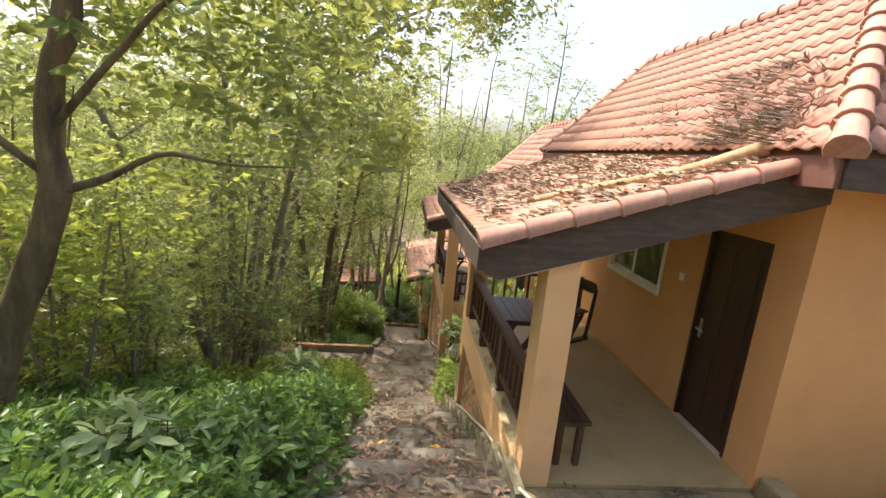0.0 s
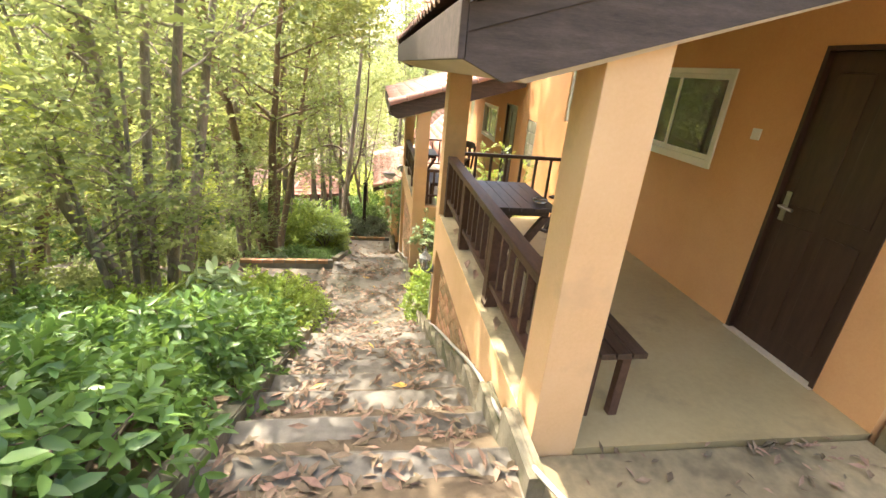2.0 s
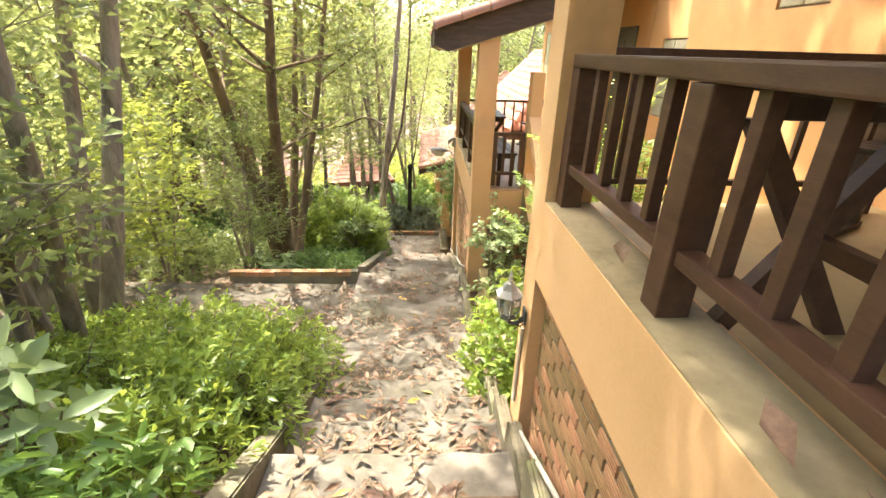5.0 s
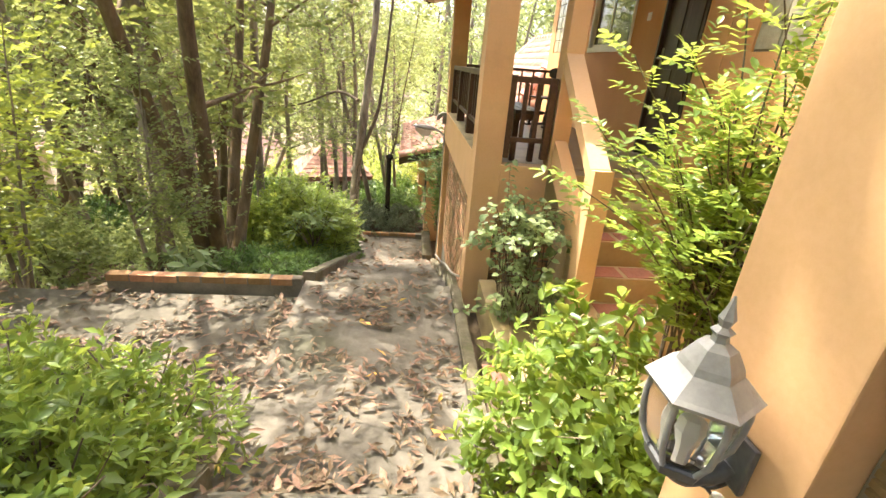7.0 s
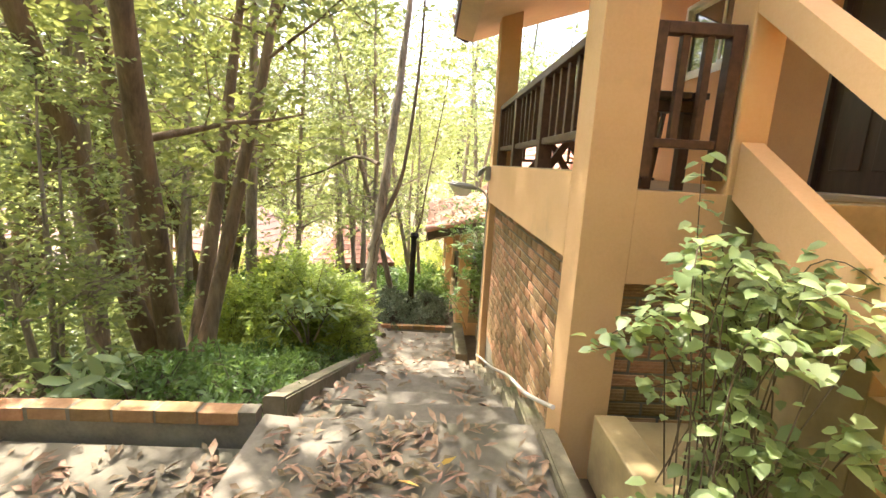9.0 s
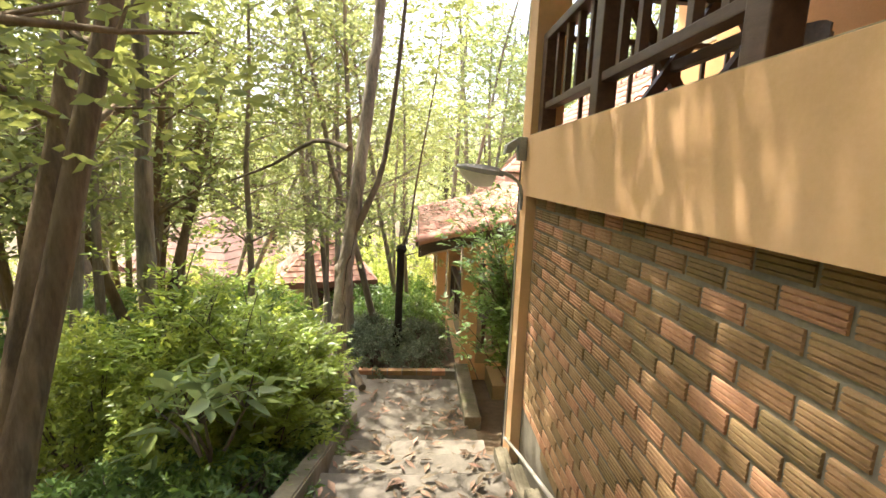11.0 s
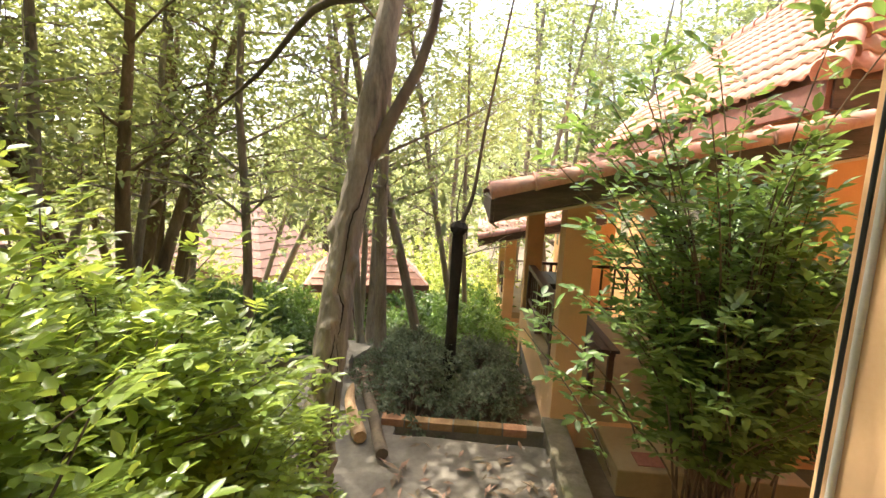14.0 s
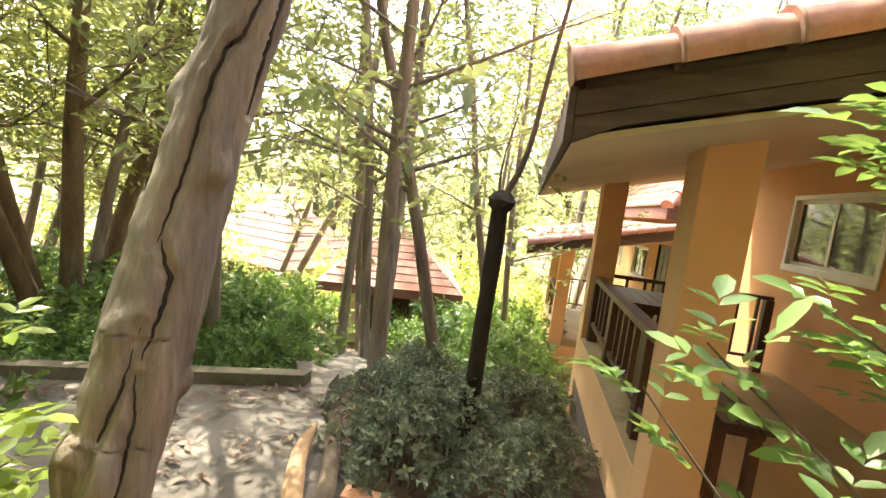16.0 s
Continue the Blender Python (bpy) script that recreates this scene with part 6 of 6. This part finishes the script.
solid("hose", tube(bmesh.new(), hose, 0.013, 6), PIPE, "thin grey water pipe along the kerb", "pipe")
solid("hose", tube(bmesh.new(), spline([(0.93, 10.2, -2.0), (0.91, 10.7, -2.2), (0.9, 11.3, -2.38), (0.92, 12.2, -2.75), (0.95, 13.2, -3.12), (0.95, 13.7, -3.3)], 40), 0.013, 6), PIPE, "grey water pipe at the foot of the brick wall", "pipe")

# ---- kerbs of brick, stones, planter ----
bk = mesh_of("brick", box(bmesh.new(), 0, 0.198, 0, 0.1, 0, 0.07, bevel=0.006), BRICK)
def brick_row(name, label, a, b, z0, courses):
    t = tagged(new(name), label, "kerb", kind="structure")
    a, b = Vector(a), Vector(b)
    d = b - a
    n = max(1, int(d.length / 0.212))
    turn = math.atan2(d.y, d.x)
    rnd = random.Random(n)
    bm = bmesh.new()
    box(bm, 0.0, d.length, 0.006, 0.094, -0.3, courses * 0.08 - 0.012)
    core = part("mortar", bm, MORTAR, t)
    core.matrix_basis = Matrix.Translation((a.x, a.y, z0)) @ Matrix.Rotation(turn, 4, "Z")
    for c in range(courses):
        for k in range(n):
            f = (k + (0.5 if c % 2 else 0.0)) * 0.212
            if f > d.length - 0.15:
                continue
            o = new("brick", bk)
            o.parent = t
            o.matrix_basis = Matrix.Translation((a.x, a.y, z0)) @ Matrix.Rotation(turn, 4, "Z") @ Matrix.Translation((f, rnd.uniform(-0.006, 0.006), c * 0.08 + rnd.uniform(-0.003, 0.003)))


brick_row("kerb_brick_court", "weathered orange brick kerb along the court", (-2.35, 10.22, 0), (-0.58, 10.26, 0), -2.2, 1)
brick_row("kerb_brick_end", "dark weathered brick edging of the end bed", (-0.62, 16.42, 0), (0.78, 16.42, 0), LOWZ - 0.02, 1)
bm = bmesh.new()
for k in range(5):
    x0, x1 = -6.4 + 0.99 * k, -5.41 + 0.99 * k - 0.006
    y0, y1 = 17.69 + 0.4215 * (x0 + 1.24), 17.69 + 0.4215 * (x1 + 1.24)
    prism(bm, [(x0, y0), (x1, y1), (x1, y1 + 0.13), (x0, y0 + 0.13)], "z", LOWZ - 0.3, LOWZ + 0.085)
solid("kerb_far", bm, KERB, "dark mossy concrete kerb of the far bed", "kerb", kind="structure")

solid("kerb_apron", wedge(2.98, 3.16, [(-0.6, 0.08), (3.28, 0.12)], 0.4), APRON, "low stained cement kerb beside the apron", "kerb", kind="structure")
rnd = random.Random(8)
stone = bmesh.new()
bmesh.ops.create_icosphere(stone, subdivisions=2, radius=0.5)
for v in stone.verts:
    v.co *= 1 + 0.25 * noise.noise(v.co * 2.3)
    v.co = Vector([max(-0.42, min(0.42, c)) for c in v.co])
STONEM = mesh_of("stone", stone, STONE)
rub = bmesh.new()
for k in range(260):
    n0 = len(rub.verts)
    rub.from_mesh(STONEM)
    rub.verts.ensure_lookup_table()
    x, y = rnd.uniform(3.25, 6.0), rnd.uniform(0.8, 3.2)
    bmesh.ops.transform(rub, matrix=Matrix.Translation((x, y, -0.05)) @ Euler((rnd.uniform(0, 6), rnd.uniform(0, 6), 0)).to_matrix().to_4x4() @ Matrix.Scale(rnd.uniform(0.05, 0.13), 4), verts=rub.verts[n0:])
solid("rubble", rub, STONE, "loose dark rubble below the end wall", "rubble", kind="stuff")

pl = thing("planter_slab", "low cement slab with red floor tiles by the third porch", "planter", (0, 0, 0))
part("slab", boxes((1.25, 2.6, 15.95, 16.6, LOWZ - 0.25, LOWZ + 0.07), bevel=0.012), FLOORM, pl)
for k in range(3):
    part("tile", boxes((1.42 + 0.36 * k, 1.62 + 0.36 * k, 16.02, 16.2, LOWZ + 0.071, LOWZ + 0.078), bevel=0.002), REDTILE, pl)
lt = thing("planter_kerb", "cement planter edge with a red tile beside the landing", "planter", (0, 0, 0))
part("kerb", boxes((1.12, 1.28, 8.0, 10.15, -2.35, -2.0), bevel=0.012), FLOORM, lt)
part("tile", boxes((0.99, 1.11, 8.75, 8.95, -2.095, -2.088), bevel=0.002), REDTILE, lt)

# ---- fallen wood ----
lg = spline([(0.95, 4.15, 2.12), (1.5, 4.0, 2.3), (2.1, 3.75, 2.5), (2.6, 3.55, 2.74)], 20)
solid("fallen_branch", tube(bmesh.new(), lg, [0.03 + 0.0016 * k for k in range(20)], 9), SPLIT, "weathered pale dead branch lying on the porch roof", "branch")
solid("broken_log", tube(bmesh.new(), spline([(-0.72, 16.1, LOWZ + 0.05), (-0.95, 16.6, LOWZ + 0.07), (-1.02, 16.95, LOWZ + 0.1)], 12), [0.055, 0.06, 0.06, 0.055, 0.055, 0.05, 0.05, 0.045, 0.04, 0.03, 0.02, 0.008], 8), SPLIT, "split pale log lying at the bed corner", "log")
solid("broken_log", tube(bmesh.new(), spline([(-0.5, 15.9, LOWZ + 0.05), (-0.72, 16.5, LOWZ + 0.07), (-0.95, 17.1, LOWZ + 0.06)], 12), [0.05] * 12, 8), BARK2, "dark fallen log beside the bed edging", "log")

# ---- litter ----
def litter(name, label, seed, n, where, size, material, stand=0.35, kind="stuff", slim=1.0):
    """Curled dry leaves lying at where(rng) -> (x, y, z)."""
    rng = np.random.default_rng(seed)
    P = []
    while len(P) < n:
        p = where(rng)
        drift = noise.noise(Vector((p[0] * 2.3, p[1] * 2.3, seed))) + 0.6 * noise.noise(Vector((p[0] * 6, p[1] * 6, seed)))
        if drift + rng.normal(0, 0.22) > 0.0:
            P.append(p)
    P = np.array(P)
    P[:, 2] += 0.008 + rng.uniform(0, 0.018, n)
    a = rng.uniform(0, 2 * math.pi, n)
    D = np.stack([np.cos(a), np.sin(a), rng.normal(0.02, 0.1, n)], 1)
    N = np.stack([rng.normal(0, stand, n), rng.normal(0, stand, n), np.ones(n)], 1)
    s = size * rng.uniform(0.6, 1.25, n)
    me = leaf_mesh(name, P, D, N, s, s * slim * rng.uniform(0.24, 0.4, n), material, -0.08, 0.28)
    return tagged(new(name, me), label, "leaves", kind=kind)


def on_upper(rng):
    y = rng.uniform(-1.5, 8.0)
    x = LEFT + 0.05 + (RIGHT - LEFT - 0.1) * rng.uniform(0, 1)
    if rng.uniform() < 0.5:
        k = math.ceil((y - 3.8) / 0.45)
        y = 3.8 + 0.45 * k - 0.45 + abs(rng.normal(0, 0.12)) + 0.03
    return (x, y, path_z(y))


def on_landing(rng):
    x = rng.uniform(-0.5, 0.83)
    y = 8.0 + 2.25 * rng.uniform(0, 1) ** (1.3 if x < 0.5 else 0.9)
    if rng.uniform() < 0.5:
        x = rng.normal(0.1, 0.28)
        x = max(-0.5, min(0.83, x))
    return (x, y, LAND_Z)


def on_court(rng):
    return (-0.62 - 4.5 * rng.uniform(0, 1) ** 1.4, rng.uniform(8.55, 10.15), LAND_Z - 0.13)


def on_lower(rng):
    y = rng.uniform(10.4, 16.2)
    x = -0.42 + 1.2 * rng.uniform(0, 1) ** 1.6
    if rng.uniform() < 0.3:
        x = rng.uniform(0.55, 0.84)
    return (x, y, path_z(y))


def on_turn(rng):
    x = rng.uniform(-3.6, -0.6)
    return (x, 17.62 + 0.4215 * (x + 1.24) - 1.6 * rng.uniform(0, 1) ** 1.4 * min(1.0, 0.6 + abs(x) * 0.2), LOWZ - 0.012)


def on_soil(rng):
    x, y = rng.uniform(-7, -0.7), rng.uniform(0, 22)
    return (x, y, ground_z(x, y))


def on_roof(bx, by, bz, e=0.55, ez=1.94, s=0.321, y1=7.5):
    def f(rng):
        x = e + 2.0 * rng.uniform(0, 1)
        return (bx + x, by + rng.uniform(3.35 if e > 0.5 else 2.65, y1), bz + ez + (x - e + 0.05) * s + 0.03 + rng.uniform(0, 0.02))
    return f


litter("fallen_leaves", "curled brown dry leaves on the steps", 71, 4800, on_upper, 0.098, DRYLEAF)
litter("fallen_leaves", "curled brown dry leaves on the landing", 72, 1000, on_landing, 0.085, DRYLEAF)
litter("fallen_leaves", "curled brown dry leaves on the court", 73, 1500, on_court, 0.095, DRYLEAF)
litter("fallen_leaves", "curled brown dry leaves on the lower steps", 74, 600, on_lower, 0.115, DRYLEAF)
litter("fallen_leaves", "curled brown dry leaves on the turning path", 75, 520, on_turn, 0.09, DRYLEAF)
litter("fallen_leaves", "brown leaf litter on the soil under the plants", 76, 5000, on_soil, 0.14, DRYLEAF)
litter("fallen_leaves", "scattered dry leaves and dirt on the apron", 85, 160, lambda rng: (0.98 + 1.9 * rng.uniform() ** 0.5, 3.27 - 1.6 * rng.uniform() ** 2.2, -0.03), 0.07, DRYLEAF)
litter("fallen_leaves", "few yellow leaves on the steps", 77, 24, on_upper, 0.13, YELLEAF)
litter("fallen_leaves", "few yellow leaves on the landing", 78, 9, on_landing, 0.13, YELLEAF)
litter("roof_litter", "thick pale brown leaf litter on the porch roof", 79, 6500, on_roof(*B1), 0.085, ROOFLEAF, 0.6)
litter("roof_litter", "pale brown leaf litter on the porch roof", 80, 1500, on_roof(*B3, 0.42, 1.82, 0.24, 6.7), 0.08, ROOFLEAF, 0.6)
litter("roof_litter", "pale brown leaf litter on the porch roof", 81, 800, on_roof(*B4, 0.42, 1.82, 0.24, 6.7), 0.08, ROOFLEAF, 0.6)


def on_main(rng):
    s = rng.uniform(0.0, 1.0) ** 1.3 * 0.9
    return (2.62 + s, 3.3 + s * 0.9 + abs(rng.normal(0, 1.0)), 2.7 + s * 0.96 + 0.05)


litter("roof_litter", "dry grey twigs and needles caught on the main roof", 83, 2600, on_main, 0.26, TWIG, 0.7, slim=0.14)
litter("roof_litter", "dry leaves caught on the main roof", 84, 350, on_main, 0.1, ROOFLEAF, 0.7)

# dry leaves on the porch ledge
for k, (x, y) in enumerate(((1.02, 4.5), (1.0, 5.1), (1.03, 5.9), (1.01, 4.15), (1.02, 4.9))):
    me = leaf_mesh("dry_leaf", np.array([[x, y, 0.13]]), np.array([[0.3, 1.0, 0.08]]), np.array([[0.3 * (k - 2), 0.1, 1.0]]), np.array([0.15]), np.array([0.06]), DRYLEAF, -0.1, 0.35)
    tagged(new("dry_leaf", me), "curled brown leaf on the porch ledge", "leaf", "leaves on the ledge")


# ---- houses down the slope ----
def far_house(at, rz, w, d, eave, ridge, label, wall, roofmat):
    """A small hipped house; eave and ridge heights above its base."""
    t = thing("house", label, "house", at, group="houses among the trees", rz=rz)
    part("wall", wall_with_holes(-w / 2 + 0.4, w / 2 - 0.4, -d / 2 + 0.4, -d / 2 + 0.55, -2.0, eave, [(-0.5, 0.4, 0.0, 1.95)], "x"), wall, t)
    part("wall", boxes((-w / 2 + 0.4, -w / 2 + 0.55, -d / 2 + 0.551, d / 2 - 0.4, -2.0, eave), (w / 2 - 0.55, w / 2 - 0.4, -d / 2 + 0.551, d / 2 - 0.4, -2.0, eave), (-w / 2 + 0.551, w / 2 - 0.551, d / 2 - 0.55, d / 2 - 0.4, -2.0, eave)), wall, t)
    part("door", boxes((-0.49, 0.39, -d / 2 + 0.45, -d / 2 + 0.5, 0.0, 1.94)), DOORM, t)
    bm = bmesh.new()
    r = max(0.1, (w - d) / 2)
    vs = [bm.verts.new(c) for c in ((-w / 2, -d / 2, eave), (w / 2, -d / 2, eave), (w / 2, d / 2, eave), (-w / 2, d / 2, eave), (-r, 0, ridge), (r, 0, ridge))]
    for q in ((0, 1, 5, 4), (1, 2, 5), (2, 3, 4, 5), (3, 0, 4), (3, 2, 1, 0)):
        bm.faces.new([vs[i] for i in q])
    roof = part("roof", bm, roofmat, t, "faded terracotta hipped roof")
    rows = bmesh.new()
    n = 9
    for side in (-1, 1):
        for k in range(n):
            f = k / n
            z = eave + (ridge - eave) * f
            y = side * d / 2 * (1 - f)
            hw = w / 2 - (w / 2 - r) * f
            box(rows, -hw, hw, min(y, y - side * 0.05), max(y, y - side * 0.05), z, z + 0.022)
        for k in range(n):
            f = k / n
            z = eave + (ridge - eave) * f
            hw = w / 2 - (w / 2 - r) * f
            hd = d / 2 * (1 - f)
            box(rows, min(side * hw, side * (hw - 0.05)), max(side * hw, side * (hw - 0.05)), -hd, hd, z, z + 0.022)
    tagged(part("tile_course", rows, roofmat, roof), kind="stuff")
    part("fascia", boxes((-w / 2, w / 2, -d / 2 - 0.02, -d / 2 - 0.001, eave - 0.15, eave + 0.02)), REDPAINT, t)
    return t


far_house((-2.5, 23.4, -6.0), 15, 2.7, 2.5, 1.85, 2.95, "small red-roofed pavilion among the trees", PALEWALL, TILE)
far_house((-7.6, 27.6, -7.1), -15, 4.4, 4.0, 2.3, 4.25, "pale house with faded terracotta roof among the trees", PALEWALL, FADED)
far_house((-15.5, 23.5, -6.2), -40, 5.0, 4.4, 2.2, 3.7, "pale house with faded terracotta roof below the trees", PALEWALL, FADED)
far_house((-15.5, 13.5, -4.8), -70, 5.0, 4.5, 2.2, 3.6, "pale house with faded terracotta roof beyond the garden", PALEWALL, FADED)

# ---- far woods ----
rng = np.random.default_rng(91)
n = 4500
a = rng.uniform(0, 2 * math.pi, n)
r = rng.uniform(48, 85, n)
hgt = (7 + 4 * np.sin(a * 9) + 2.5 * np.sin(a * 23)) * rng.uniform(0.0, 1.0, n) ** 0.7
X, Y = r * np.cos(a), 12 + r * np.sin(a)
base = np.array([ground_z(x, y) for x, y in zip(X, Y)])
tips = np.stack([X, Y, base + hgt], 1)
axes = rng.normal(0, 0.6, (n, 3)) + np.array([0, 0, 0.5])
me = leaf_mesh("far_woods", *sprigs(rng, tips, axes, 4, 1.3, 0.75, 1.0, 0.8), LEAF_TREE2, 0.2)
tagged(new("far_woods", me), "hazy green woods ringing the slope", "woods", kind="stuff")
